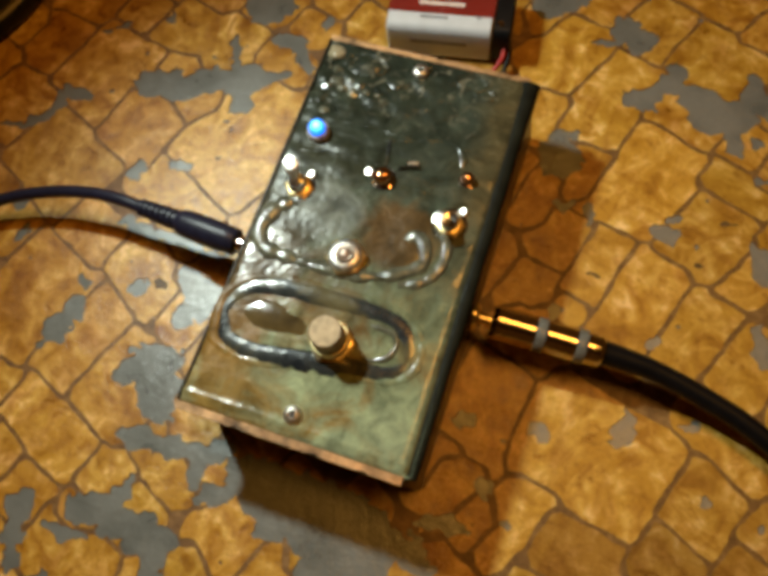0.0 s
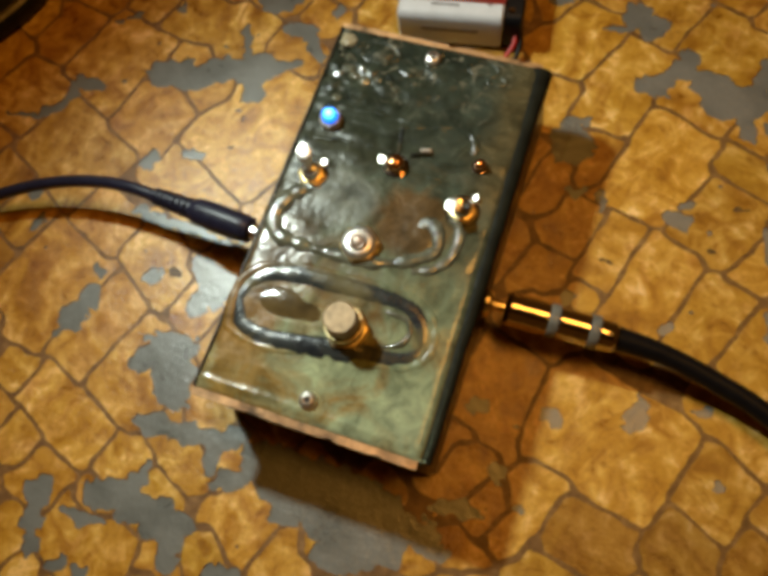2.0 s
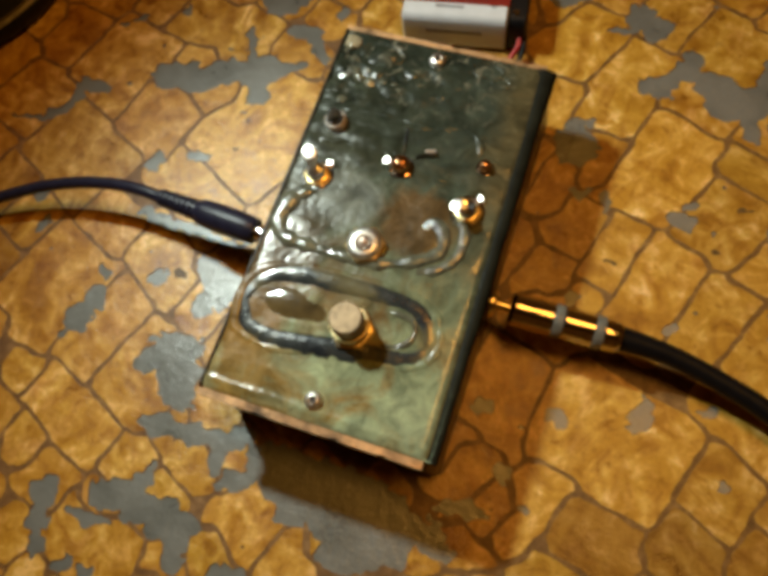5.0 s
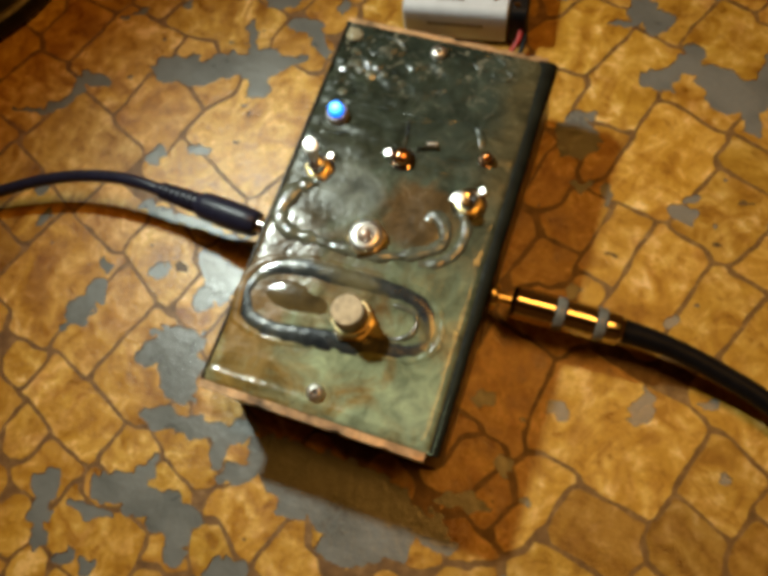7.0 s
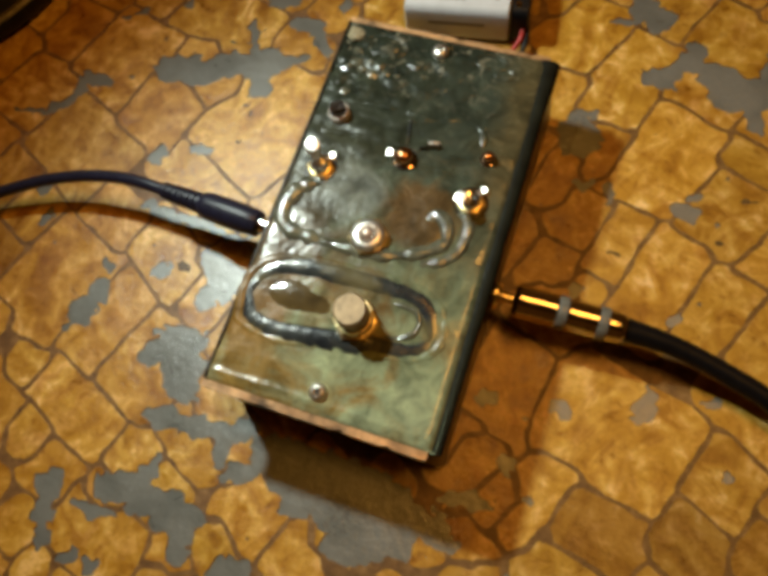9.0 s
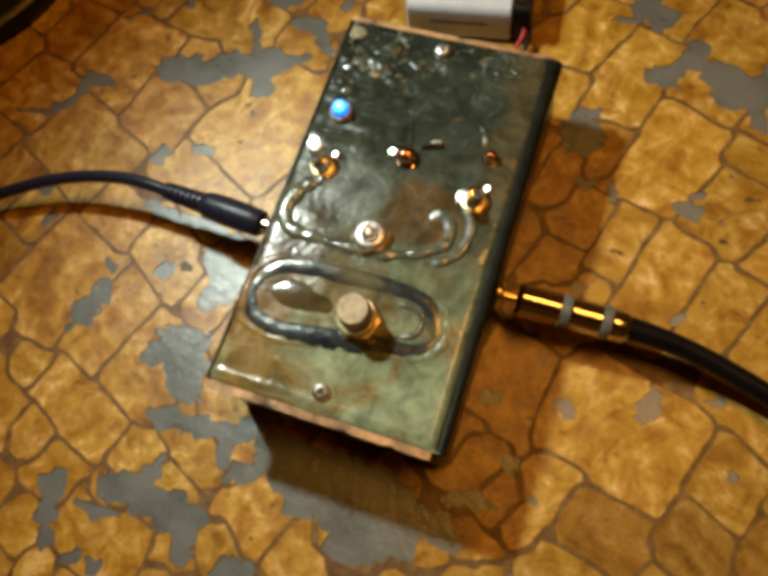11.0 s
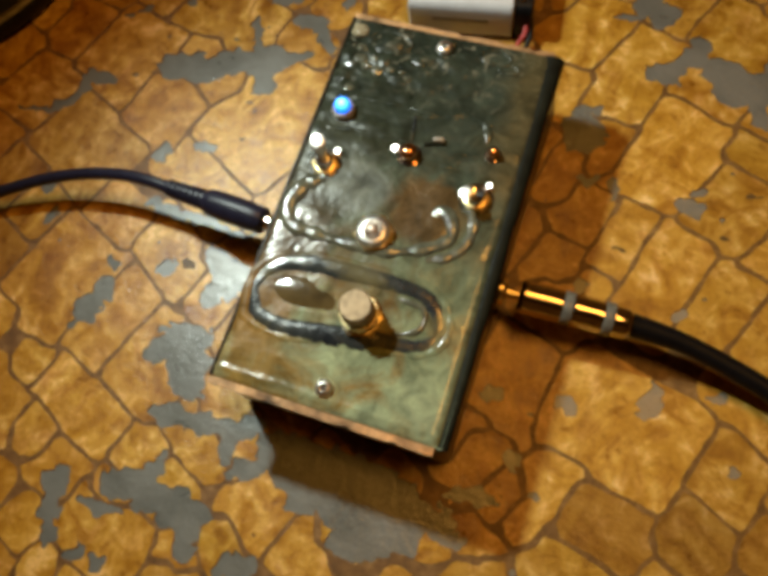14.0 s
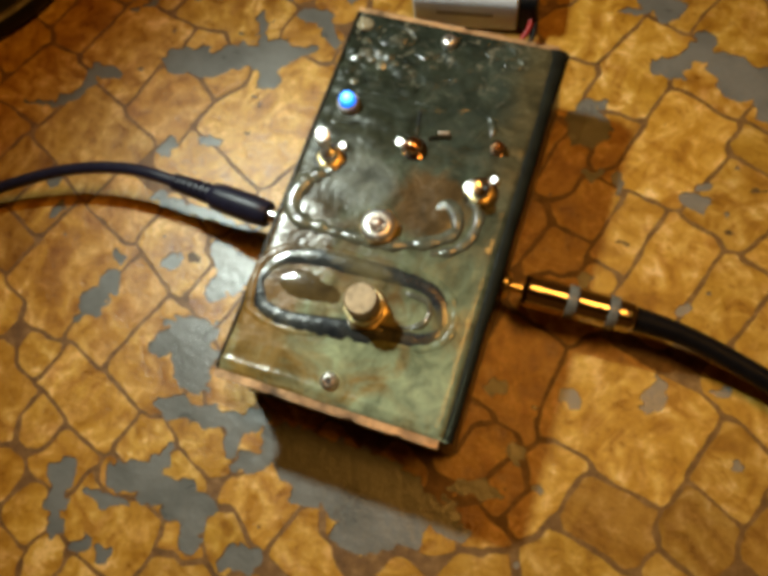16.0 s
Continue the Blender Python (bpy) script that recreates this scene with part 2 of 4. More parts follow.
def lathe(profile, n=32, m=None):
    """A body turned round z from (radius, height) pairs."""
    bm = bmesh.new()
    rings = []
    for r, z in profile:
        if r < 1e-6:
            rings.append([bm.verts.new((0, 0, z))])
        else:
            rings.append([bm.verts.new((r * math.cos(k * math.tau / n), r * math.sin(k * math.tau / n), z)) for k in range(n)])
    for a, b in zip(rings, rings[1:]):
        for k in range(n):
            j = (k + 1) % n
            face = [a[k % len(a)], a[j % len(a)], b[j % len(b)], b[k % len(b)]]
            face = list(dict.fromkeys(face))
            if len(face) > 2:
                bm.faces.new(face)
    if m is not None:
        bm.transform(m)
    return bm


def block(sx, sy, sz, bevel=0.5, m=None, segments=2):
    """A box on z = 0 with rounded edges."""
    bm = bmesh.new()
    bmesh.ops.create_cube(bm, size=1.0, matrix=Matrix.Translation((0, 0, sz / 2)) @ Matrix.Diagonal((sx, sy, sz, 1)))
    if bevel:
        bmesh.ops.bevel(bm, geom=bm.edges[:], offset=bevel, segments=segments, profile=0.5, affect="EDGES")
    if m is not None:
        bm.transform(m)
    return bm


def spline(points, steps=10):
    """A smooth curve through points."""
    pts = [Vector(p) for p in points]
    pts = [2 * pts[0] - pts[1], *pts, 2 * pts[-1] - pts[-2]]
    out = []
    for a, b, c, d in zip(pts, pts[1:], pts[2:], pts[3:]):
        for k in range(steps):
            t = k / steps
            out.append(0.5 * (2 * b + (c - a) * t + (2 * a - 5 * b + 4 * c - d) * t * t + (3 * b - a - 3 * c + d) * t ** 3))
    return [*out, pts[-2]]


def sweep(points, radius, n=14, closed=False, flat=1.0, rough=0.0):
    """A round bar along points; radius may be one number or one for each point."""
    bm = bmesh.new()
    rings, up = [], Vector((0, 0, 1))
    count = len(points)
    for i, p in enumerate(points):
        a = points[(i - 1) % count] if closed or i else points[0]
        b = points[(i + 1) % count] if closed or i < count - 1 else points[-1]
        along = (Vector(b) - Vector(a)).normalized()
        side = along.cross(up).normalized()
        over = side.cross(along)
        r = radius[i] if isinstance(radius, (list, tuple)) else radius
        r *= 1 + rough * noise.noise(Vector(p) * 0.35)
        rings.append([bm.verts.new(Vector(p) + side * (r * math.cos(k * math.tau / n)) + over * (r * flat * math.sin(k * math.tau / n))) for k in range(n)])
    pairs = list(zip(rings, rings[1:])) + ([(rings[-1], rings[0])] if closed else [])
    for a, b in pairs:
        for k in range(n):
            bm.faces.new((a[k], a[(k + 1) % n], b[(k + 1) % n], b[k]))
    if not closed:
        bm.faces.new(rings[0])
        bm.faces.new(rings[-1])
    return bm


def along_x(x, y, z, turn=0.0, dip=0.0):
    """Lays a body turned round z along the x axis at a place."""
    return Matrix.Translation((x, y, z)) @ Euler((0, radians(90 + dip), radians(turn)), "XYZ").to_matrix().to_4x4()


def stand(x, y, z, lean=0.0, turn=0.0):
    return Matrix.Translation((x, y, z)) @ Euler((0, radians(lean), radians(turn)), "XYZ").to_matrix().to_4x4()


# ---- the effects pedal ----
TOP = 32.0
pedal = empty("effects_pedal", "small handmade guitar effects pedal with glossy green-black relief top", "effects pedal")
shell = block(65.6, 122.5, 29.35, 2.4, Matrix.Translation((0.4, 0, 0)), 3)
for v in shell.verts:
    v.co.x *= 1 + 0.045 * (1 - v.co.z / 29.35)
    v.co.y *= 1 + 0.022 * (1 - v.co.z / 29.35)
body = part("enclosure", shell, ENAMEL, pedal, "black-green enamelled metal box")
body.location.z = 0.0012
for sx in (-1, 1):
    for sy in (-1, 1):
        part("rubber_foot", lathe([(0, 0), (4, 0), (4.4, 0.4), (4.2, 1.4), (0, 1.4)], 20, Matrix.Translation((sx * 25, sy * 54, 0))), RUBBER, pedal)


def lid_sheet():
    """A thin sheet whose cut ends wander and are nicked."""
    bm = bmesh.new()
    xs = np.linspace(-34.2, 31.2, 132)
    rows = []
    for end, z in ((-1, 29.9), (-1, 31.5), (1, 31.5), (1, 30.5)):
        row = []
        for x in xs:
            nick = max(0.0, noise.noise(Vector((x * 0.22, end * 7.0, 1))) - 0.12) * 1.5
            y = end * (63.3 - nick + 0.22 * noise.noise(Vector((x * 0.9, end * 3.0, 5))))
            lift = 0.25 * noise.noise(Vector((x * 0.16, end * 5.0, 8)))
            row.append(bm.verts.new((x, y, z + lift)))
        rows.append(row)
    for a, b in zip(rows, rows[1:] + rows[:1]):
        for k in range(len(xs) - 1):
            bm.faces.new((a[k], a[k + 1], b[k + 1], b[k]))
    for k in (0, -1):
        bm.faces.new([r[k] for r in rows])
    return bm


part("copper_lid", lid_sheet(), COPPER, pedal, "raw copper lid with nicked bare end edges")


def relief_plate():
    """The lumpy resin-coated top: a fine sheet with rounded borders and a rocky far end."""
    bm = bmesh.new()
    xs, ys = np.linspace(-33.9, 33.0, 112), np.linspace(-61.0, 61.4, 205)
    rows = []
    for y in ys:
        row = []
        for x in xs:
            edge = min(33.0 - x, x + 33.9, y + 61.0, 61.4 - y)
            h = 0.75 * (1 - math.exp(-edge / 0.9)) - 2.3 * max(0.0, 1 - (33.0 - x) / 3.4) ** 2
            rocky = max(0.0, min(1.0, (y - 33) / 9)) * (1.0 - 0.9 * (x + 33) / 66)
            h += rocky * (0.80 * noise.noise(Vector((x * 0.15, y * 0.22, 2))) + 0.30 * noise.noise(Vector((x * 0.5, y * 0.62, 5))))
            h += 0.20 * noise.noise(Vector((x * 0.11, y * 0.14, 9))) + 0.06 * noise.noise(Vector((x * 0.55, y * 0.7, 4)))
            if 13 < y < 34:
                h += 0.09 * math.sin(y * 0.9 + 0.10 * x) * math.sin((y - 13) / 21 * math.pi) + 0.06 * noise.noise(Vector((x * 0.10, y * 0.9, 7)))
            h += (0.30 + 0.25 * noise.noise(Vector((x * 0.14, 3, 3)))) * math.exp(-((y + 58.0 + 0.5 * noise.noise(Vector((x * 0.1, 1, 1)))) / 0.8) ** 2)
            row.append(bm.verts.new((x, y, TOP - 0.3 + max(h, -1.55) * min(1, edge / 0.5))))
        rows.append(row)
    for a, b in zip(rows, rows[1:]):
        for k in range(len(xs) - 1):
            bm.faces.new((a[k], a[k + 1], b[k + 1], b[k]))
    rim = [rows[0], [r[-1] for r in rows], rows[-1][::-1], [r[0] for r in rows][::-1]]
    for line in rim:
        low = [bm.verts.new((v.co.x, v.co.y, TOP - 1.9)) for v in line]
        for k in range(len(line) - 1):
            bm.faces.new((line[k], line[k + 1], low[k + 1], low[k]))
    return bm


part("relief_top", relief_plate(), PLATE, pedal, "glossy patinated green and brown resin relief")


part("edge_trim", sweep([Vector((-33.7, -60.8 + 122 * k / 12, TOP - 0.35)) for k in range(13)], 0.75, 10), ENAMEL, pedal, "dark rounded side edge")
part("edge_trim", sweep([Vector((33.3 - 0.13 * k, -61.0 + 122.4 * k / 16, TOP - 1.45)) for k in range(17)], [1.45 + 0.105 * k for k in range(17)], 16, False, 0.62, 0.3), MATT, pedal, "black rounded side edge, wider at the far end")
band = [(-28.5, -40.0), (-19.5, -42.4), (-8.4, -41.2), (2.0, -39.6), (12.2, -38.4), (18.6, -37.0), (22.2, -33.2), (21.8, -27.6), (17.0, -22.9), (7.8, -21.2), (-6.5, -21.6), (-16.0, -22.0), (-25.0, -24.2), (-29.6, -29.0), (-31.0, -35.0)]
loop = spline([(x, y, TOP - 0.1) for x, y in (*band[-2:], *band, *band[:2])], 6)[12:-12]
part("oval_relief", sweep(loop[:-1], [3.1 + 0.6 * math.sin(k * 0.14 - 0.6) for k in range(len(loop) - 1)], 20, True, 0.27, 0.10), ROPE, pedal, "shiny black and amber raised oval ring")
rim_line = spline([(-4.2 + 1.13 * (x + 4.2), -31.4 + 1.24 * (y + 31.4), TOP + 0.1) for x, y in (*band[-2:], *band, *band[:2])], 6)[12:-12]
part("oval_border", sweep([Vector((max(-33.0, p.x), p.y, p.z)) for p in rim_line[:-1]], 1.4, 12, True, 0.42, 0.5), PLATE, pedal)
part("inner_curl", sweep(spline([(9.5, -25.5, TOP), (13.8, -25.6, TOP + 0.3), (17.2, -26.3, TOP + 0.4), (18.6, -29.0, TOP + 0.4), (17.8, -32.4, TOP + 0.4), (14.5, -34.6, TOP + 0.3), (10.5, -35.4, TOP)]), 0.85, 10, False, 0.7, 0.5), CURL, pedal, "grey curled ridge in the oval")
part("oval_inlay", sweep(spline([(-27, -32.6, TOP), (-21, -31.4, TOP + 0.1), (-13, -31.6, TOP + 0.1), (-5, -32.4, TOP)]), [1.2 + 3.6 * math.sin(math.pi * (0.08 + 0.84 * k / 30)) for k in range(31)], 16, False, 0.14, 0.12), INLAY, pedal, "shiny brown resin inlay")
curl = spline([(-23.7, 4.6, TOP + 0.2), (-29.0, 0.0, TOP + 0.3), (-31.0, -7, TOP + 0.3), (-27.5, -12.4, TOP + 0.4), (-19, -13.4, TOP + 0.4), (-10, -13.6, TOP + 0.4), (4, -12.4, TOP + 0.4), (13.5, -8.6, TOP + 0.4), (18.0, -4.6, TOP + 0.4), (17.8, -0.6, TOP + 0.5), (15.7, 2.6, TOP + 0.4), (12.8, 3.1, TOP + 0.2), (12.0, 1.0, TOP)])
part("curl_relief", sweep(curl, [2.5 - 0.6 * min(1.0, k / 55) for k in range(len(curl))], 12, False, 0.45, 0.6), CURL, pedal, "grey raised scroll with curled ends")
part("small_scroll", sweep(spline([(19.0, 8, TOP + 0.1), (22.6, 4.0, TOP + 0.3), (23.6, -1, TOP + 0.3), (22.6, -6, TOP + 0.3), (18.8, -10.2, TOP + 0.2), (13.5, -12.4, TOP)]), 1.6, 10, False, 0.5, 0.4), CURL, pedal)
part("frame_relief", sweep(spline([(-4.7, 30.5, TOP), (5.2, 33.2, TOP + 0.15), (12.3, 34.9, TOP + 0.15), (17.3, 33.7, TOP + 0.2), (19.5, 30.5, TOP + 0.2), (19.8, 27.3, TOP)]), 1.1, 10, False, 0.5, 0.6), PLATE, pedal)
for cx, cy, r0 in ((14.2, 56.6, 3.6), (19.4, 53.4, 2.2), (-19.3, 54.6, 5.2)):
    ring = [Vector((cx + r0 * 1.35 * math.cos(k * math.tau / 22), cy + r0 * 0.72 * math.sin(k * math.tau / 22), TOP + 0.25)) for k in range(22)]
    part("ring_relief", sweep(ring, 0.75, 10, True, 0.7, 0.7), PLATE, pedal)
for y, bend in ((21.5, 0.8), (17.2, -0.6), (33.0, 0.5)):
    ridge = spline([(-29, y - bend, TOP), (-12, y + bend, TOP + 0.1), (6, y, TOP + 0.1), (20, y + 1.5 * bend, TOP)])
    part("ridge_relief", sweep(ridge, 0.9, 8, False, 0.6, 0.8), PLATE, pedal)


def hex_nut(r, h, hole, m):
    bm = lathe([(hole, 0), (r, 0), (r, h * 0.8), (r * 0.9, h), (hole, h), (hole, 0)], 6)
    bm.transform(m)
    return bm


def screw(x, y):
    s = part("screw", lathe([(0, 0), (2.6, 0), (2.55, 0.5), (2.3, 1.1), (1.8, 1.5), (1.2, 1.7), (1.1, 0.9), (0, 0.9)], 24, stand(x, y, TOP + 0.45)), SATIN, pedal, "small chromed socket screw")
    part("socket", lathe([(0, 0), (1.05, 0), (1.05, 0.1), (0, 0.1)], 6, stand(x, y, TOP + 1.36)), DARK, s)


screw(-1.7, -55.2)
screw(-1.9, 56.2)


def loft(rings, n=24, slope=(0.0, 0.0)):
    """Rings (x, y, z, r), level or on a slope, joined into a closed body."""
    bm = bmesh.new()
    made = [[bm.verts.new((x + r * math.cos(k * math.tau / n), y + r * math.sin(k * math.tau / n), z + r * (slope[0] * math.cos(k * math.tau / n) + slope[1] * math.sin(k * math.tau / n)))) for k in range(n)] for x, y, z, r in rings]
    for a, b in zip(made, made[1:]):
        for k in range(n):
            bm.faces.new((a[k], a[(k + 1) % n], b[(k + 1) % n], b[k]))
    bm.faces.new(made[0])
    bm.faces.new(made[-1])
    return bm


def toggle(x, y, tx, ty, tall, r, slope):
    """A small switch whose flat-ended lever leans to (tx, ty)."""
    base = part("toggle_switch", hex_nut(4.3, 1.6, 2.2, stand(x, y, TOP + 0.2, 0, 10)), BRASS, pedal, "miniature chrome toggle switch with brass nut")
    part("washer", lathe([(2.4, 0), (5.0, 0), (5.0, 0.5), (2.4, 0.5), (2.4, 0)], 28, stand(x, y, TOP + 0.1)), CHROME, base)
    part("bushing", lathe([(0, 0), (2.7, 0), (2.7, 3.2), (2.3, 3.7), (1.2, 3.7), (0, 3.0)], 24, stand(x, y, TOP + 0.3)), CHROME, base)
    # tab added to catch the lamp as a bright spot by the nut
    part("locating_tab", loft([(x + 2.4, y + 4.6, TOP + 0.2, 1.2), (x + 2.4, y + 4.6, TOP + 1.2, 1.2), (x + 2.4, y + 4.6, TOP + 1.5, 0.9)], 6, slope), SATIN, base)
    rings = []
    for f, q in ((0, 0.45), (0.3, 0.5), (0.7, 0.8), (0.85, 1.0), (0.97, 1.0), (1.0, 0.9)):
        rings.append((x + (tx - x) * f, y + (ty - y) * f, TOP + 2.6 + (tall - 2.6) * f, r * q))
    part("lever", loft(rings, 24, slope), SATIN, base, "polished flat-ended lever")


toggle(-24.7, 8.6, -26.7, 11.4, 8.6, 2.3, (0.05, 0.12))
toggle(21.8, 9.4, 19.4, 7.2, 8.0, 1.9, (0.24, 0.12))


def pin(x, y, r, h):
    base = part("washer", lathe([(0, 0), (r * 1.45, 0), (r * 1.45, 0.5), (0, 0.5)], 24, stand(x, y, TOP + 0.2)), CHROME, pedal)
    part("stud", lathe([(0, 0.4), (r, 0.4), (r * 1.05, h * 0.6), (r * 0.8, h * 0.9), (r * 0.4, h), (0, h)], 24, stand(x, y, TOP + 0.2)), COPPER_BRIGHT, base, "rounded copper stud")


TAN = plain("tan_resin_lump", (0.30, 0.26, 0.17), 0.2, 0.0, 300, 0.4, 0.6)
COPPER_BRIGHT = plain("polished_copper", (0.80, 0.42, 0.20), 0.14, 1.0, 300, 0.12, 0.08)
pin(-1.2, 18.0, 2.6, 4.2)
part("small_lever", loft([(-2.5, 17.9, TOP + 1.2, 0.7), (-4.4, 17.7, TOP + 2.2, 0.9), (-5.2, 17.6, TOP + 3.0, 1.1), (-5.3, 17.6, TOP + 3.6, 1.0)], 24, (0.145, 0.157)), SATIN, pedal, "stubby polished lever")
pin(22.6, 24.2, 1.7, 3.4)
for x, y, r, h, look_of in ((-30.2, 56.4, 2.3, 1.5, "tan"), (-27.6, 50.5, 1.6, 0.9, "grey"), (-26.6, 46.4, 2.3, 1.2, "grey"), (-24.0, 44.6, 1.5, 1.0, "grey"), (-28.6, 44.4, 1.3, 0.8, "grey"), (-22.4, 47.6, 1.4, 0.7, "grey"), (-20.3, 43.8, 1.7, 0.8, "grey"), (-16.2, 45.0, 1.4, 0.6, "grey"), (-12.0, 44.6, 1.6, 0.6, "grey"), (-19.3, 54.6, 4.4, 1.0, "dark"), (-8.0, 50.5, 2.6, 0.8, "dark"), (-26.8, 35.4, 1.6, 0.8, "grey"), (-30.4, 39.0, 1.4, 0.6, "dark"), (-5.4, 46.0, 1.6, 0.5, "dark"), (3.0, 44.2, 1.8, 0.5, "dark")):
    lump = bmesh.new()
    bmesh.ops.create_icosphere(lump, subdivisions=3, radius=1.0)
    for v in lump.verts:
        v.co *= 1 + 0.35 * noise.noise(v.co * 1.4 + Vector((x, y, 3))) + 0.12 * noise.noise(v.co * 3.5 + Vector((y, x, 8)))
    lump.transform(Matrix.Translation((x, y, TOP + 0.1)) @ Matrix.Diagonal((r * 1.25, r, h, 1)))
    part("resin_lump", lump, {"tan": TAN, "grey": CURL, "dark": PLATE}[look_of], pedal, {"tan": "pale tan resin lump", "grey": "glossy grey resin lump", "dark": ""}[look_of])
part("groove_line", sweep([Vector((-3.4, 31.5, TOP + 0.35)), Vector((-2.6, 26.5, TOP + 0.4)), Vector((-1.9, 21.8, TOP + 0.35))], 0.55, 8), ROPE, pedal)
# polished pin added to give the white glint beside the stud
part("slide_tip", sweep([Vector((4.4, 24.5, TOP + 1.0)), Vector((5.8, 24.9, TOP + 1.1)), Vector((7.4, 25.3, TOP + 1.0))], 0.6, 10), SATIN, pedal)
# dark bar put where the stud's shadow falls
bar = part("slide_bar", sweep([Vector((2.0, 22.3, TOP + 0.9)), Vector((5.5, 23.6, TOP + 1.0)), Vector((8.0, 24.2, TOP + 0.7))], 0.7, 10), ENAMEL, pedal)

push = part("push_button", hex_nut(6.0, 2.2, 3.2, stand(-3.0, -8.9, TOP + 0.3, 0, 20)), BRASS, pedal, "round push button with gold ring nut")
part("collar", lathe([(2.2, 1.5), (5.0, 1.5), (5.0, 2.4), (4.4, 3.1), (3.0, 3.3), (2.2, 2.6), (2.2, 1.5)], 32, stand(-3.2, -8.9, TOP + 0.3)), SATIN, push)
part("cap", lathe([(0, 1.6), (1.9, 1.6), (1.9, 3.6), (1.6, 4.2), (0.9, 4.6), (0, 4.7)], 28, stand(-3.2, -8.9, TOP + 0.3)), STEEL, push, "small steel cap")

stomp = part("foot_switch", hex_nut(6.6, 2.0, 5.0, stand(1.6, -33.4, TOP + 0.3, 0, 12)), BRASS, pedal, "stomp switch with steel plunger and gold nut")
part("sleeve", lathe([(4.9, 2.0), (5.4, 2.0), (5.4, 4.6), (5.2, 5.0), (4.9, 5.0), (4.9, 2.0)], 36, stand(1.4, -33.2, TOP + 0.3)), BRASS, stomp)
part("plunger", lathe([(0, 2), (4.5, 2), (4.5, 10.8), (4.15, 11.3), (0, 11.3)], 36, stand(1.4, -33.2, TOP + 0.3)), SCUFFED, stomp, "scuffed steel plunger")

led = part("indicator_light", lathe([(2.52, 0), (3.5, 0), (3.45, 1.5), (3.2, 2.2), (2.8, 2.4), (2.52, 2.1), (2.52, 0)], 28, stand(-25.4, 27.4, TOP + 0.3)), CUP, pedal, "clear blue-glowing indicator light in pale bezel")
part("lens", lathe([(0, 0.2), (2.5, 0.2), (2.5, 3.4), (2.3, 4.4), (1.7, 5.3), (0.9, 5.8), (0, 5.9)], 28, stand(-25.4, 27.4, TOP + 0.3)), EPOXY, led, "clear domed lens")
part("reflector_cup", lathe([(2.05, 0.3), (2.15, 1.2), (2.3, 1.3), (2.42, 1.2), (2.42, 0.3), (2.05, 0.3)], 28, stand(-25.4, 27.4, TOP + 0.3)), CUP, led, "pale reflector cup in the lens")
die = part("glowing_die", lathe([(0, 1.4), (1.2, 1.5), (1.6, 2.2), (1.7, 3.2), (1.4, 4.2), (0.8, 4.8), (0, 5.0)], 20), BLUE, led, "lit blue core of the light")

for name, x, y, z, sgn in (("output_jack", 31.4, -9.7, 15.2, 1), ("power_jack", -32.0, -10.2, 19.0, -1)):
    nut = lathe([(2.6, 0), (4.6, 0), (4.6, 1.8), (4.0, 2.4), (3.0, 2.4), (3.0, 0)], 28, along_x(x - 0.3 * sgn, y, z) if sgn > 0 else along_x(x - 0.3 * sgn, y, z, 180))
    part(name, nut, BRASS if sgn > 0 else CHROME, pedal, "brass nut round the socket" if sgn > 0 else "round metal socket")

# ---- the audio lead with its plug ----
lead = empty("audio_cable", "black audio cable with a dark bronze jack plug in the pedal", "cable")
T = along_x(33.4, -9.7, 15.2, 1.3, 1.8)
part("plug_shank", lathe([(0, 0), (3.4, 0.2), (3.9, 0.7), (4.15, 1.3), (4.15, 2.1), (3.9, 2.8), (3.4, 3.2), (1.7, 3.4), (1.7, 3.7), (1.7, 8.0), (0, 8.0)], 32, T), PALEGOLD, lead, "gold-plated plug shank and flange")
part("plug_barrel", lathe([(0, 7.2), (4.2, 7.2), (4.8, 7.9), (5.0, 8.8), (5.0, 9.1), (5.0, 19.7), (5.0, 20.0), (4.75, 20.3), (4.75, 23.0), (4.92, 23.3), (4.92, 23.6), (4.9, 31.7), (4.9, 32.0), (4.65, 32.3), (4.65, 34.6), (4.8, 34.9), (4.8, 35.2), (4.72, 38.6), (4.65, 39.0), (4.1, 39.8), (0, 39.8)], 40, T), BRONZE, lead, "dark bronze turned barrel")
for z in (20.2, 32.0):
    part("plug_ring", lathe([(4.6, z), (5.0, z), (5.1, z + 0.3), (5.1, z + 2.5), (5.0, z + 2.8), (4.6, z + 2.8), (4.6, z)], 36, T), GREYRING, lead, "grey plastic ring")
path = spline([(72.6, -8.8, 14.0), (77, -8.7, 13.4), (83, -8.8, 12.7), (88.7, -9.2, 12), (95.8, -10.4, 11.2), (105.7, -12.8, 10.2), (115, -15.6, 9.4), (128, -21.5, 8), (145, -32, 6), (172, -56, 4), (210, -102, 3.1), (250, -168, 3.0)])
radii = [3.7 - 0.022 * min(i, 30) if i < 34 else 3.0 for i in range(len(path))]
part("cable", sweep(path, radii, 20), RUBBER, lead, "thick black rubber cable")

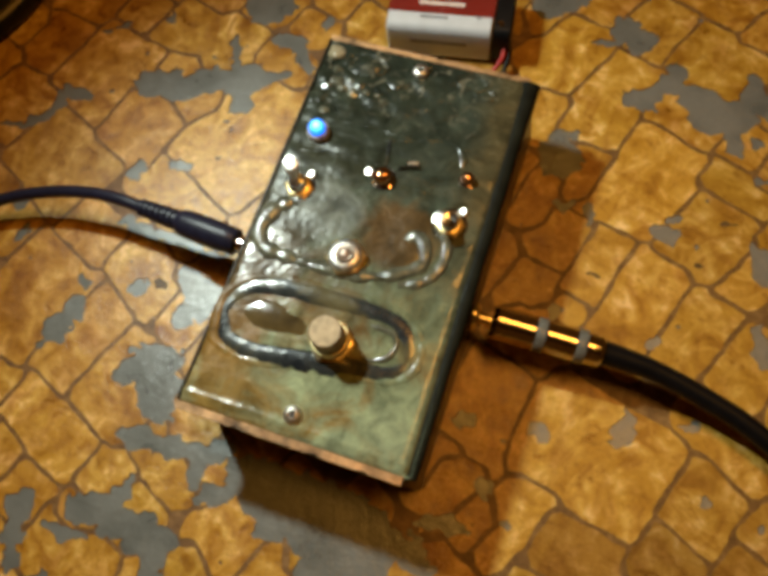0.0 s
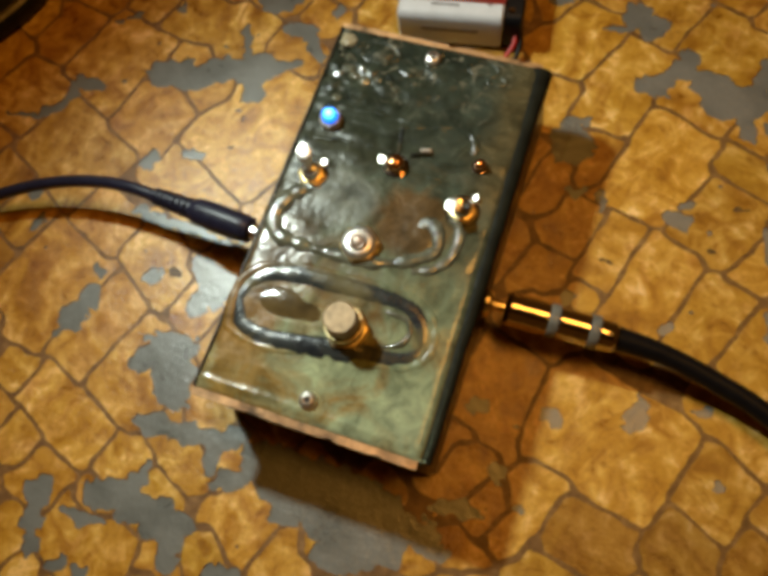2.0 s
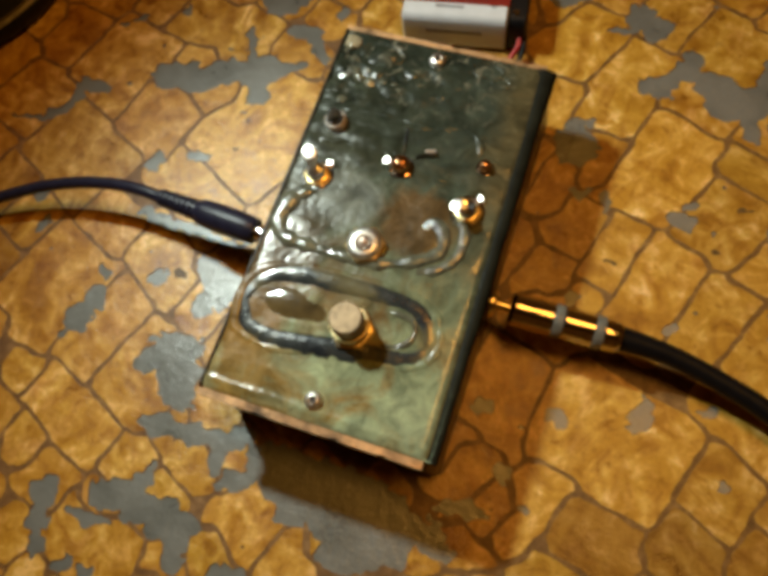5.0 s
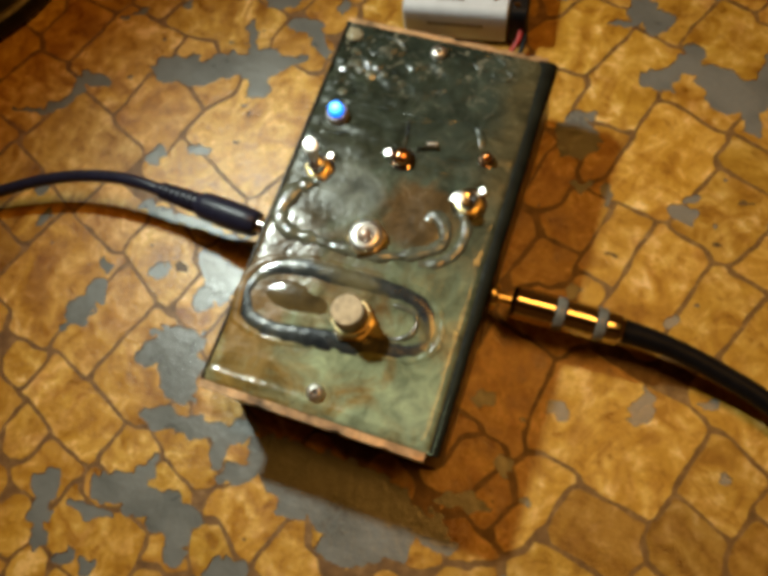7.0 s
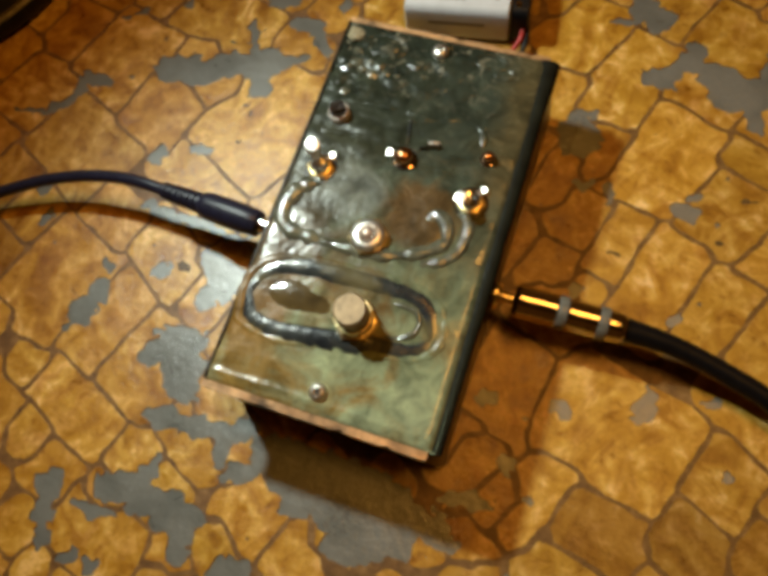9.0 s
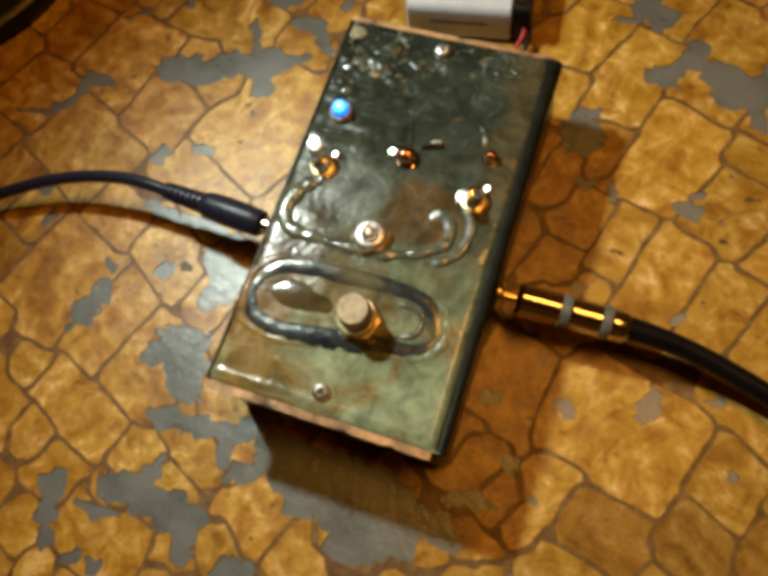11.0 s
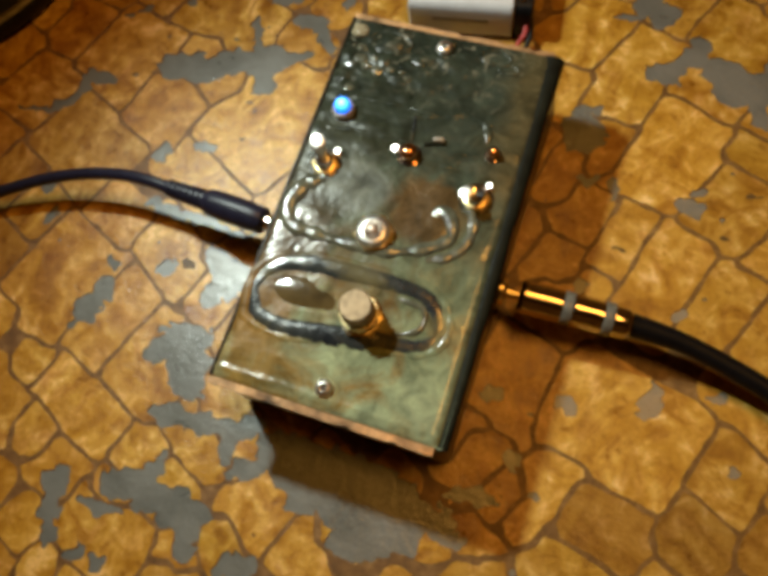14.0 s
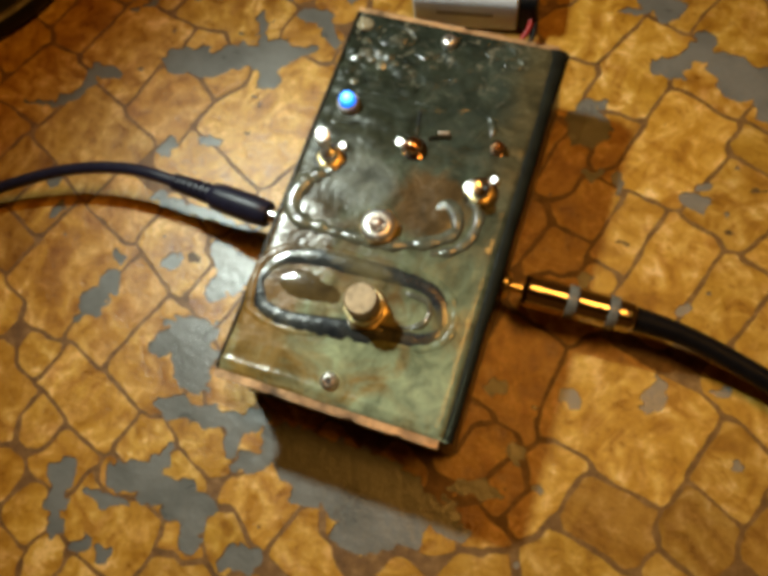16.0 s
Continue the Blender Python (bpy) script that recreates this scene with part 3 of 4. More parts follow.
# ---- the power lead with its plug ----
power = empty("power_cable", "thin blue-black power cable with moulded plug in the pedal", "cable")
T = along_x(-33.5, -10.0, 19.0, 180 - 4.0, 0.0)
part("plug_shank", lathe([(0, 0), (2.6, 0), (2.6, 9.5), (0, 9.5)], 28, T), CHROME, power, "metal plug shank")
part("plug_body", lathe([(0, 8.2), (3.9, 8.2), (4.4, 8.8), (4.5, 12), (4.7, 14), (4.75, 20), (4.6, 26.5), (4.2, 28.6), (3.4, 29.6), (0, 29.6)], 32, T), NAVY, power, "moulded blue-black plug body")
relief = [(0, 28.7)]
for k in range(7):
    z = 29.2 + k * 2.2
    r = 3.5 - 0.10 * k
    relief += [(r, z), (r, z + 1.3), (r - 0.55, z + 1.4), (r - 0.55, z + 2.1)]
part("strain_relief", lathe([*relief, (2.1, 45.2), (0, 45.2)], 28, T), NAVY, power, "ribbed strain relief")
path = spline([(-77.0, -7.0, 19.0), (-86, -6.5, 19.2), (-97.7, -6.7, 17.6), (-113.9, -9.4, 14.6), (-131.1, -15.5, 11.4), (-153.9, -28.1, 7.4), (-188.2, -54.7, 3.6), (-230, -95, 2.2), (-290, -150, 1.9)])
part("cable", sweep(path, 2.1, 16), NAVY, power, "thin dark cable")

# ---- the battery and its snap connector ----
BT = Matrix.Translation((-9.0, 97.6, 0)) @ Euler((0, 0, radians(8.5)), "XYZ").to_matrix().to_4x4()
battery = empty("battery", "white nine-volt block battery with a dark red band", "battery")


def rounded_bar(length, width, height, r, x0=0.0):
    """A block with rounded long edges lying along x."""
    bm = bmesh.new()
    rings = []
    for x, shrink in ((x0, 0.7), (x0 + 0.6, 0.0), (x0 + length - 0.6, 0.0), (x0 + length, 0.7)):
        ring = []
        for cx, cz, a0 in ((1, 1, 0), (-1, 1, 90), (-1, -1, 180), (1, -1, 270)):
            for k in range(5):
                a = radians(a0 + 22.5 * k)
                ring.append(bm.verts.new((x, cx * (width / 2 - r) + (r - shrink) * math.cos(a), height / 2 + cz * (height / 2 - r) + (r - shrink) * math.sin(a))))
        rings.append(ring)
    for a, b in zip(rings, rings[1:]):
        for k in range(20):
            bm.faces.new((a[k], a[(k + 1) % 20], b[(k + 1) % 20], b[k]))
    bm.faces.new(rings[0])
    bm.faces.new(rings[-1])
    return bm


part("battery_body", rounded_bar(37.0, 25.0, 16.5, 3.0, -17.5), WHITE, battery, at=Matrix.LocRotScale(BT.translation * MM, BT.to_quaternion(), None))
BTM = Matrix.LocRotScale(BT.translation * MM, BT.to_quaternion(), None)
part("red_band", block(37.1, 15.6, 0.12, 0, Matrix.Translation((1.0, 1.7, 16.5))), MAROON, battery, "dark red printed band", BTM)
part("print_bar", block(16, 1.6, 0.10, 0, Matrix.Translation((1.0, -1.8, 16.62))), PALEINK, battery, "pale printed line", BTM)
part("print_bar", block(10, 1.0, 0.10, 0, Matrix.Translation((-1.0, -7.6, 16.5))), INK, battery, "grey printed line", BTM)
part("print_bar", block(1.6, 1.4, 0.10, 0, Matrix.Translation((14.5, -6.4, 16.5))), INK, battery, "small grey printed mark", BTM)
part("print_bar", block(20, 0.12, 1.6, 0, Matrix.Translation((1.0, -12.5, 8.5))), INK, battery, "grey printed line", BTM)

snap = empty("battery_snap", "black battery snap connector with red and black wires", "connector")
part("snap_cover", rounded_bar(6.5, 24.0, 16.0, 3.0, 19.6), RUBBER, snap, "black soft cover", BTM)
part("stud", lathe([(0, 0), (1.2, 0), (1.2, 0.6), (0, 0.8)], 20, Matrix.Translation((22.0, -8, 15.7))), CHROME, snap, "small metal rivet", BTM)
part("red_wire", sweep(spline([(24, -9.0, 9.0), (24, -14, 6.5), (21, -19, 4.0), (16, -26, 2.0), (10, -31, 0.9)]), 0.9, 10), REDWIRE, snap, "red wire", BTM)
part("black_wire", sweep(spline([(25.5, -8.0, 8.0), (26, -14, 5.0), (24, -20, 2.5), (20, -27, 1.2), (14, -31, 0.9)]), 0.9, 10), RUBBER, snap, "black wire", BTM)

# ---- the round dish ----
dish = empty("round_dish", "dark brown round glazed dish with a pale rim", "dish")
dish.location = (-0.2265, 0.0785, 0)
part("outer_wall", lathe([(0, 0), (54, 0), (57, 0.8), (58, 3), (58, 6.6), (57.4, 7.6), (56.4, 7.6), (55.5, 4), (0, 1.5)], 80), ENAMEL, dish, "black outer wall")
part("bowl", lathe([(0, 1.6), (50, 1.9), (54, 3.6), (56, 7.0), (56.4, 7.7), (55.2, 7.6), (52, 4.6), (46, 3.0), (0, 2.6)], 80), DISH, dish, "brown glazed inside")
part("rim", lathe([(55.4, 7.6), (55.9, 8.4), (56.8, 8.5), (57.5, 7.8), (56.6, 7.4), (55.4, 7.6)], 80), DISHRIM, dish, "pale rim, highlight painted in")

# ---- the worn printed floor sheet ----
STONES, TONES, WORN = [], [], []
SCUFFS = ((-70, -25, 3.4, 1.8), (67, 18, 1.4, 1.2), (-70.5, 26, 1.3, 1.0), (103, 49, 2.2, 0.9), (97, 31.5, 2.0, 0.9))


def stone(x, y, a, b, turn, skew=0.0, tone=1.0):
    """One printed stone: its middle, half length, half width, turn, skew and a tone that scales its colour."""
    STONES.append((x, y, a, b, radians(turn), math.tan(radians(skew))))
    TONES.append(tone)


def worn(x, y, a, b, turn):
    """One bare spot, an oval with a frayed border."""
    WORN.append((x, y, a, b, math.cos(radians(turn)), math.sin(radians(turn))))


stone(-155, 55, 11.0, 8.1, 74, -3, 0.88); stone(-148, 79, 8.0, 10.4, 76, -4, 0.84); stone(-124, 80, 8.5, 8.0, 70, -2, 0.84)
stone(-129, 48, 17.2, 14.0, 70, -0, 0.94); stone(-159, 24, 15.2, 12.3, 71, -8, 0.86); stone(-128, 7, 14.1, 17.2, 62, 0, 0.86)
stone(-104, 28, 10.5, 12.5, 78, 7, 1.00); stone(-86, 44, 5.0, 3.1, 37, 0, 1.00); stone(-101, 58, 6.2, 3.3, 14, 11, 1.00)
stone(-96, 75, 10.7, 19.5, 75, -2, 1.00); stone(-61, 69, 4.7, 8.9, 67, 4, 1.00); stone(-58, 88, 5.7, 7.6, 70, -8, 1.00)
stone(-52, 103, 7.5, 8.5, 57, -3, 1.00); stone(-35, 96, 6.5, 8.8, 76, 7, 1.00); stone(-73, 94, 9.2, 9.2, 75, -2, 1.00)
# the first stone's raised tone also paints lamp sheen into its colour
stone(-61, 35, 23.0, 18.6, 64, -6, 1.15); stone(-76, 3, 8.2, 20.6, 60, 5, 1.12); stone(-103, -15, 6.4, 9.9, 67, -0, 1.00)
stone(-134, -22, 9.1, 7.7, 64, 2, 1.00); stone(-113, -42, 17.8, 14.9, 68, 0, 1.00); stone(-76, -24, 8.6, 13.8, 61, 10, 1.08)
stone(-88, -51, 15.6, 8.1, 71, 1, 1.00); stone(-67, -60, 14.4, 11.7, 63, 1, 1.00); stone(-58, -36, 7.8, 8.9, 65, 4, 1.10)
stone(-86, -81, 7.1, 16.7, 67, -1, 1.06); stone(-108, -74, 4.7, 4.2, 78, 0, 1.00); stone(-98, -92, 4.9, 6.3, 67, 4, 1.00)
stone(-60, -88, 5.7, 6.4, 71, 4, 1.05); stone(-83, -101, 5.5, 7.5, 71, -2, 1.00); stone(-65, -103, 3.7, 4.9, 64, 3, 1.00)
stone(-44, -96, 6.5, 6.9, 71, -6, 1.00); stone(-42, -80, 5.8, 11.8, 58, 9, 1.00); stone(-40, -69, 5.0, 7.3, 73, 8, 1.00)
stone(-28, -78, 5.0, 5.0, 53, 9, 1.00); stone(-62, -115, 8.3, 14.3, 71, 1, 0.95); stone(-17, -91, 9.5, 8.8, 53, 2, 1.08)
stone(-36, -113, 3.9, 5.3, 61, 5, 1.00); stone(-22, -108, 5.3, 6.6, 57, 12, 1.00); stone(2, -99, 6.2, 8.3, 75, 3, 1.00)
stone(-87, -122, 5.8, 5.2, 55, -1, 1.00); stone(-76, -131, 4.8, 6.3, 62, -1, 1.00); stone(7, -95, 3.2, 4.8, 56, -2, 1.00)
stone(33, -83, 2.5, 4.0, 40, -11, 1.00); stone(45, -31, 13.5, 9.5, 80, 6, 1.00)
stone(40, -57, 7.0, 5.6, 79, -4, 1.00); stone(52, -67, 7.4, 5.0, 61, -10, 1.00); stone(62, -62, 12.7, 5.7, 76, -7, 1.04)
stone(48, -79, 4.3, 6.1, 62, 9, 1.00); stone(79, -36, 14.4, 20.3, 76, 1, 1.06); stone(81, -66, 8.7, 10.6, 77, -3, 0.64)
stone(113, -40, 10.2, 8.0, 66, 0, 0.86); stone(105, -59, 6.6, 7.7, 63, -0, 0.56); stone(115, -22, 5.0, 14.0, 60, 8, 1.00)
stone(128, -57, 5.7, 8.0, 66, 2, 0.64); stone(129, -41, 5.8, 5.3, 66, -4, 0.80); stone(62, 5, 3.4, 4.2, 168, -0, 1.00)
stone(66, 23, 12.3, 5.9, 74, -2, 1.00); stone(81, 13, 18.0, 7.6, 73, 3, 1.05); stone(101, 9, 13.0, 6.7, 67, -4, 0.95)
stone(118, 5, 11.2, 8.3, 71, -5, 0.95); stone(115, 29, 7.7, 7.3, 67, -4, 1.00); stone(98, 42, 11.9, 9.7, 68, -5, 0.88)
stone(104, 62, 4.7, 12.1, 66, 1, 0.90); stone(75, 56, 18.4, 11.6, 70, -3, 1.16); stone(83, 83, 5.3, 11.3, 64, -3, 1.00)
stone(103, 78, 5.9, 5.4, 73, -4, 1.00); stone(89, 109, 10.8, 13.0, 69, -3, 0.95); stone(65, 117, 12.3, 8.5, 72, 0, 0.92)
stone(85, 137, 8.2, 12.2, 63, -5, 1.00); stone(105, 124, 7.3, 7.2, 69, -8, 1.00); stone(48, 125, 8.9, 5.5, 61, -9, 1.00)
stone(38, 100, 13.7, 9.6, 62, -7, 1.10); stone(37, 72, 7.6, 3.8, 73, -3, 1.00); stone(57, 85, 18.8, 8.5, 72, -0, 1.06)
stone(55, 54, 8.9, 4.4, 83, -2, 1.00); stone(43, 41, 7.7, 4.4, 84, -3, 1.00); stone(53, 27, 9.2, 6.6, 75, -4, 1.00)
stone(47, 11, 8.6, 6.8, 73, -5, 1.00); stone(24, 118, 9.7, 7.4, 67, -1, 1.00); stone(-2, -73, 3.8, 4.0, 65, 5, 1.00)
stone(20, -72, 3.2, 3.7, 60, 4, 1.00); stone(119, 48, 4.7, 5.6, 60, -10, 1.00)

worn(-108, 47, 7.7, 6.2, 15); worn(-96, 50, 11.5, 5.9, 15); worn(-86, 55, 11.4, 6.1, 15)
worn(-73, 58, 9.4, 8.2, 15); worn(-82, 69, 2.3, 7.8, 15); worn(-71, 48, 4.5, 5.1, 15)
worn(-65, 62, 7.7, 3.1, 27); worn(-135, 36, 7.7, 2.6, 170); worn(-141, 30, 5.3, 3.0, 77)
worn(-145, 22, 7.3, 1.9, 45); worn(-154, 17, 7.9, 1.3, 15); worn(-130, 69, 2.4, 2.1, 14)
worn(-114, 78, 2.8, 1.4, 70); worn(-77, 92, 9.1, 9.5, 162); worn(-63, 79, 6.1, 3.8, 172)
worn(-55, 73, 3.3, 7.7, 39); worn(-52, 91, 3.0, 3.6, 14); worn(-98, 12, 3.9, 3.4, 63)
worn(-82, 18, 4.2, 2.3, 5); worn(-86, -8, 8.6, 3.0, 172); worn(-73, -9, 8.4, 2.3, 172)
worn(-60, -9, 9.0, 1.4, 1); worn(-97, -32, 2.3, 2.4, 17); worn(-77, -28, 4.1, 3.5, 38)
worn(-58, -22, 9.0, 4.0, 168); worn(-53, -26, 6.8, 6.9, 17); worn(-59, -33, 3.0, 4.8, 17)
worn(-133, -13, 2.3, 2.8, 16); worn(-127, -22, 3.4, 2.1, 51); worn(-96, -42, 4.2, 5.3, 62)
worn(-98, -50, 5.4, 4.9, 62); worn(-101, -57, 2.2, 1.7, 62); worn(-67, -55, 4.7, 5.6, 18)
worn(-59, -49, 9.8, 4.5, 8); worn(-56, -58, 7.9, 9.5, 18); worn(-51, -63, 4.9, 5.5, 18)
worn(-57, -75, 6.4, 2.6, 18); worn(-45, -74, 9.6, 2.7, 9); worn(-35, -74, 7.2, 3.2, 180)
worn(-33, -79, 4.1, 4.6, 0); worn(-24, -83, 6.1, 3.7, 19); worn(-83, -105, 4.2, 4.1, 19)
worn(-81, -112, 3.7, 6.9, 19); worn(-78, -120, 2.2, 4.2, 19); worn(-60, -98, 6.3, 4.1, 19)
worn(-65, -108, 8.1, 1.9, 2); worn(-51, -99, 7.4, 5.4, 19); worn(-39, -101, 9.3, 5.9, 10)
worn(-32, -100, 4.2, 3.9, 19); worn(-52, -90, 2.1, 4.0, 10); worn(-35, -107, 4.2, 3.4, 19)
worn(-4, -85, 6.3, 5.2, 0); worn(8, -83, 11.7, 6.5, 5); worn(21, -85, 11.1, 6.3, 10)
worn(17, -90, 11.4, 5.2, 19); worn(40, -82, 6.1, 2.3, 0); worn(28, -88, 5.1, 3.6, 19)
worn(7, -72, 20.5, 4.7, 180); worn(28, 119, 8.7, 6.1, 33); worn(38, 123, 6.9, 2.4, 39)
worn(55, 115, 4.8, 5.5, 14); worn(62, 111, 5.6, 5.4, 2); worn(50, 108, 4.8, 1.9, 14)
worn(66, 87, 5.9, 5.3, 15); worn(72, 93, 6.3, 3.8, 59); worn(76, 101, 4.6, 3.6, 15)
worn(86, 93, 7.6, 3.5, 177); worn(90, 86, 6.8, 6.3, 171); worn(97, 90, 8.4, 5.4, 15)
worn(102, 100, 3.7, 7.4, 15); worn(99, 79, 2.0, 6.3, 16); worn(106, 95, 3.1, 7.3, 15)
worn(107, 80, 2.2, 1.7, 16); worn(84, 39, 4.3, 3.1, 173); worn(86, 45, 2.9, 1.5, 38)
worn(60, 40, 2.0, 3.5, 16); worn(51, 40, 4.4, 2.0, 5); worn(45, 58, 7.2, 8.2, 16)
worn(46, 67, 4.5, 1.5, 178); worn(115, 38, 2.9, 7.6, 33); worn(111, 66, 2.1, 1.8, 16)
worn(58, 3, 2.0, 2.9, 17); worn(88, 1, 2.8, 1.9, 57); worn(119, 11, 2.4, 6.5, 17)
worn(63, -34, 3.9, 3.1, 8); worn(86, -26, 2.6, 5.3, 172); worn(84, -31, 2.0, 1.3, 18)
worn(104, -19, 3.7, 1.6, 8); worn(60, -62, 1.8, 1.7, 19); worn(113, -39, 1.7, 1.6, 19)
worn(128, -41, 1.8, 1.8, 19); worn(40, -37, 4.0, 2.5, 8); worn(52, -55, 2.1, 3.2, 19)
worn(44, -69, 7.7, 2.4, 9); worn(-17, -111, 7.3, 3.9, 19); worn(-59, -122, 3.1, 3.3, 19)
worn(-67, -123, 3.1, 1.9, 19)

worn(-7, -77, 13.6, 7.7, 0); worn(15, -77, 17.3, 6.8, 2); worn(31, -78, 9.9, 5.1, 5); worn(-18, -74, 6.2, 5.7, 171)
worn(74, 96, 5.7, 5.7, 17); worn(82, 92, 5.4, 3.8, 17); worn(90, 85, 5.4, 3.8, 17); worn(98, 87, 6.3, 5.1, 17); worn(-34, -111, 3.8, 4.6, 17); worn(-64, -100, 5.4, 4.3, 17)
worn(-54, -92, 2.9, 3.4, 17); worn(-84, -106, 4.1, 4.1, 17); worn(-38, -102, 7.0, 5.6, 17); worn(-28, -70, 4.8, 3.3, 17); worn(-18, -78, 4.1, 4.1, 17); worn(-35, -73, 3.2, 2.5, 17)

# more of the same pattern round the part that shows
random.seed(11)


def offset(px, py, x, y, a, b, turn, skew):
    """How far points lie outside a stone (inside: minus)."""
    c, s = math.cos(turn), math.sin(turn)
    u, v = (px - x) * c + (py - y) * s, -(px - x) * s + (py - y) * c
    u, v = u - skew * v, v - skew * u
    r = 0.7
    qx, qy = np.abs(u) - (a - r), np.abs(v) - (b - r)
    return np.sqrt(np.maximum(qx, 0) ** 2 + np.maximum(qy, 0) ** 2) + np.minimum(np.maximum(qx, qy), 0) - r


for k in range(3000):
    x, y = random.uniform(-250, 190), random.uniform(-200, 190)
    a, b, turn = random.uniform(9, 15), random.uniform(7, 11), radians(random.choice((65, 72, 155, 160)))
    if all(offset(x, y, *other) > 0.92 * min(a, b) for other in STONES):
        STONES.append((x, y, a, b, turn, 0.0))
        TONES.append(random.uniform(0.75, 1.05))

STEP, X0, X1, Y0, Y1 = 0.7, -250.0, 190.0, -200.0, 190.0
NX, NY = int((X1 - X0) / STEP) + 1, int((Y1 - Y0) / STEP) + 1


def value_noise(x, y, cell, seed):
    """Smooth noise from -1 to 1 on a lattice."""
    rng = np.random.default_rng(seed)
    table = rng.uniform(-1, 1, (256, 256))
    u, v = x / cell + 500.0, y / cell + 500.0
    i, j = np.floor(u).astype(int), np.floor(v).astype(int)
    fu, fv = u - i, v - j
    fu, fv = fu * fu * (3 - 2 * fu), fv * fv * (3 - 2 * fv)
    at = lambda a, b: table[(i + a) % 256, (j + b) % 256]
    return (at(0, 0) * (1 - fu) + at(1, 0) * fu) * (1 - fv) + (at(0, 1) * (1 - fu) + at(1, 1) * fu) * fv


GX, GY = np.meshgrid(X0 + STEP * np.arange(NX), Y0 + STEP * np.arange(NY), indexing="ij")
WX = GX + 0.55 * value_noise(GX, GY, 11, 1) + 0.28 * value_noise(GX, GY, 3.5, 2)
WY = GY + 0.55 * value_noise(GX, GY, 11, 3) + 0.28 * value_noise(GX, GY, 3.5, 4)
bare = np.full(GX.shape, 50.0)
RX = GX + 1.3 * value_noise(GX, GY, 6, 5) + 1.5 * value_noise(GX, GY, 2.7, 6) + 0.8 * value_noise(GX, GY, 1.4, 12)
RY = GY + 1.3 * value_noise(GX, GY, 6, 7) + 1.5 * value_noise(GX, GY, 2.7, 8) + 0.8 * value_noise(GX, GY, 1.4, 13)
for x, y, a, b, c, s in WORN:
    u, v = (RX - x) * c + (RY - y) * s, -(RX - x) * s + (RY - y) * c
    bare = np.minimum(bare, (np.sqrt((u / a) ** 2 + (v / b) ** 2) - 1) * min(a, b))
# small chips here and there
bare = np.minimum(bare, 2.6 * (1.13 - value_noise(GX, GY, 5.0, 9) - 0.35 * value_noise(GX, GY, 1.9, 10)))


def cut_sheet(field, i0, j0, top, low):
    """A thin sheet where field is over nought, with its border cut and turned down to low."""
    pts, faces, made = [], [], {}

    def corner(i, j):
        key = (i, j)
        if key not in made:
            made[key] = len(pts)
            pts.append(((X0 + (i0 + i) * STEP) * MM, (Y0 + (j0 + j) * STEP) * MM, top * MM))
        return made[key]

    def cross(a, b):
        key = (min(a, b), max(a, b))
        if key not in made:
            (i, j), (k, l) = key
            f = field[i, j] / (field[i, j] - field[k, l])
            made[key] = len(pts)
            pts.append(((X0 + (i0 + i + f * (k - i)) * STEP) * MM, (Y0 + (j0 + j + f * (l - j)) * STEP) * MM, top * MM))
        return made[key]

    inside = field > 0
    some = inside[:-1, :-1] | inside[1:, :-1] | inside[1:, 1:] | inside[:-1, 1:]
    border = []
    for i, j in zip(*np.nonzero(some)):
        ring = [(i, j), (i + 1, j), (i + 1, j + 1), (i, j + 1)]
        poly, cuts = [], []
        for a, b in zip(ring, ring[1:] + ring[:1]):
            if inside[a]:
                poly.append(corner(*a))
            if inside[a] != inside[b]:
                poly.append(cross(a, b))
                cuts.append((len(poly) - 1, inside[a]))
        if len(poly) > 2:
            faces.append(poly)
            for n, leaving in cuts:
                if leaving:
                    border.append((poly[n], poly[(n + 1) % len(poly)]))
    for a, b in border:
        if a == b:
            continue
        base = len(pts)
        pts.append((pts[a][0], pts[a][1], low * MM))
        pts.append((pts[b][0], pts[b][1], low * MM))
        faces.append((b, a, base, base + 1))
    return pts, faces


def sheet_object(name, field, i0, j0, top, low, material, parent):
    pts, faces = cut_sheet(field, i0, j0, top, low)
    if len(faces) < 4:
        return None
    data = bpy.data.meshes.new(name)
    data.from_pydata(pts, [], faces)
    data.materials.append(material)
    ob = new(name, data)
    ob.parent = parent
    return ob


floor = new("floor", mesh_of("floor", block(3100, 3100, 40, 0, Matrix.Translation((0, 0, -40.36))), BACKING, False))
tagged(floor, "grey backing of a worn printed vinyl floor", "floor", kind="structure")
tagged(sheet_object("printed_joint", np.minimum(bare, 60.0), 0, 0, -0.13, -0.38, JOINT, floor), "brown printed joint layer of the vinyl")
for x, y, a, b in SCUFFS:
    i0, i1, j0, j1 = int((x - 8 - X0) / STEP), int((x + 8 - X0) / STEP), int((y - 8 - Y0) / STEP), int((y + 8 - Y0) / STEP)
    f = (1.0 - np.sqrt(((RX - x) / a) ** 2 + ((RY - y) / b) ** 2))[i0:i1, j0:j1]
    mark = sheet_object("scuff_mark", f, i0, j0, 0.03, -0.02, SCUFF, floor)
    if mark:
        tagged(mark, "dark brown scuff on the print")
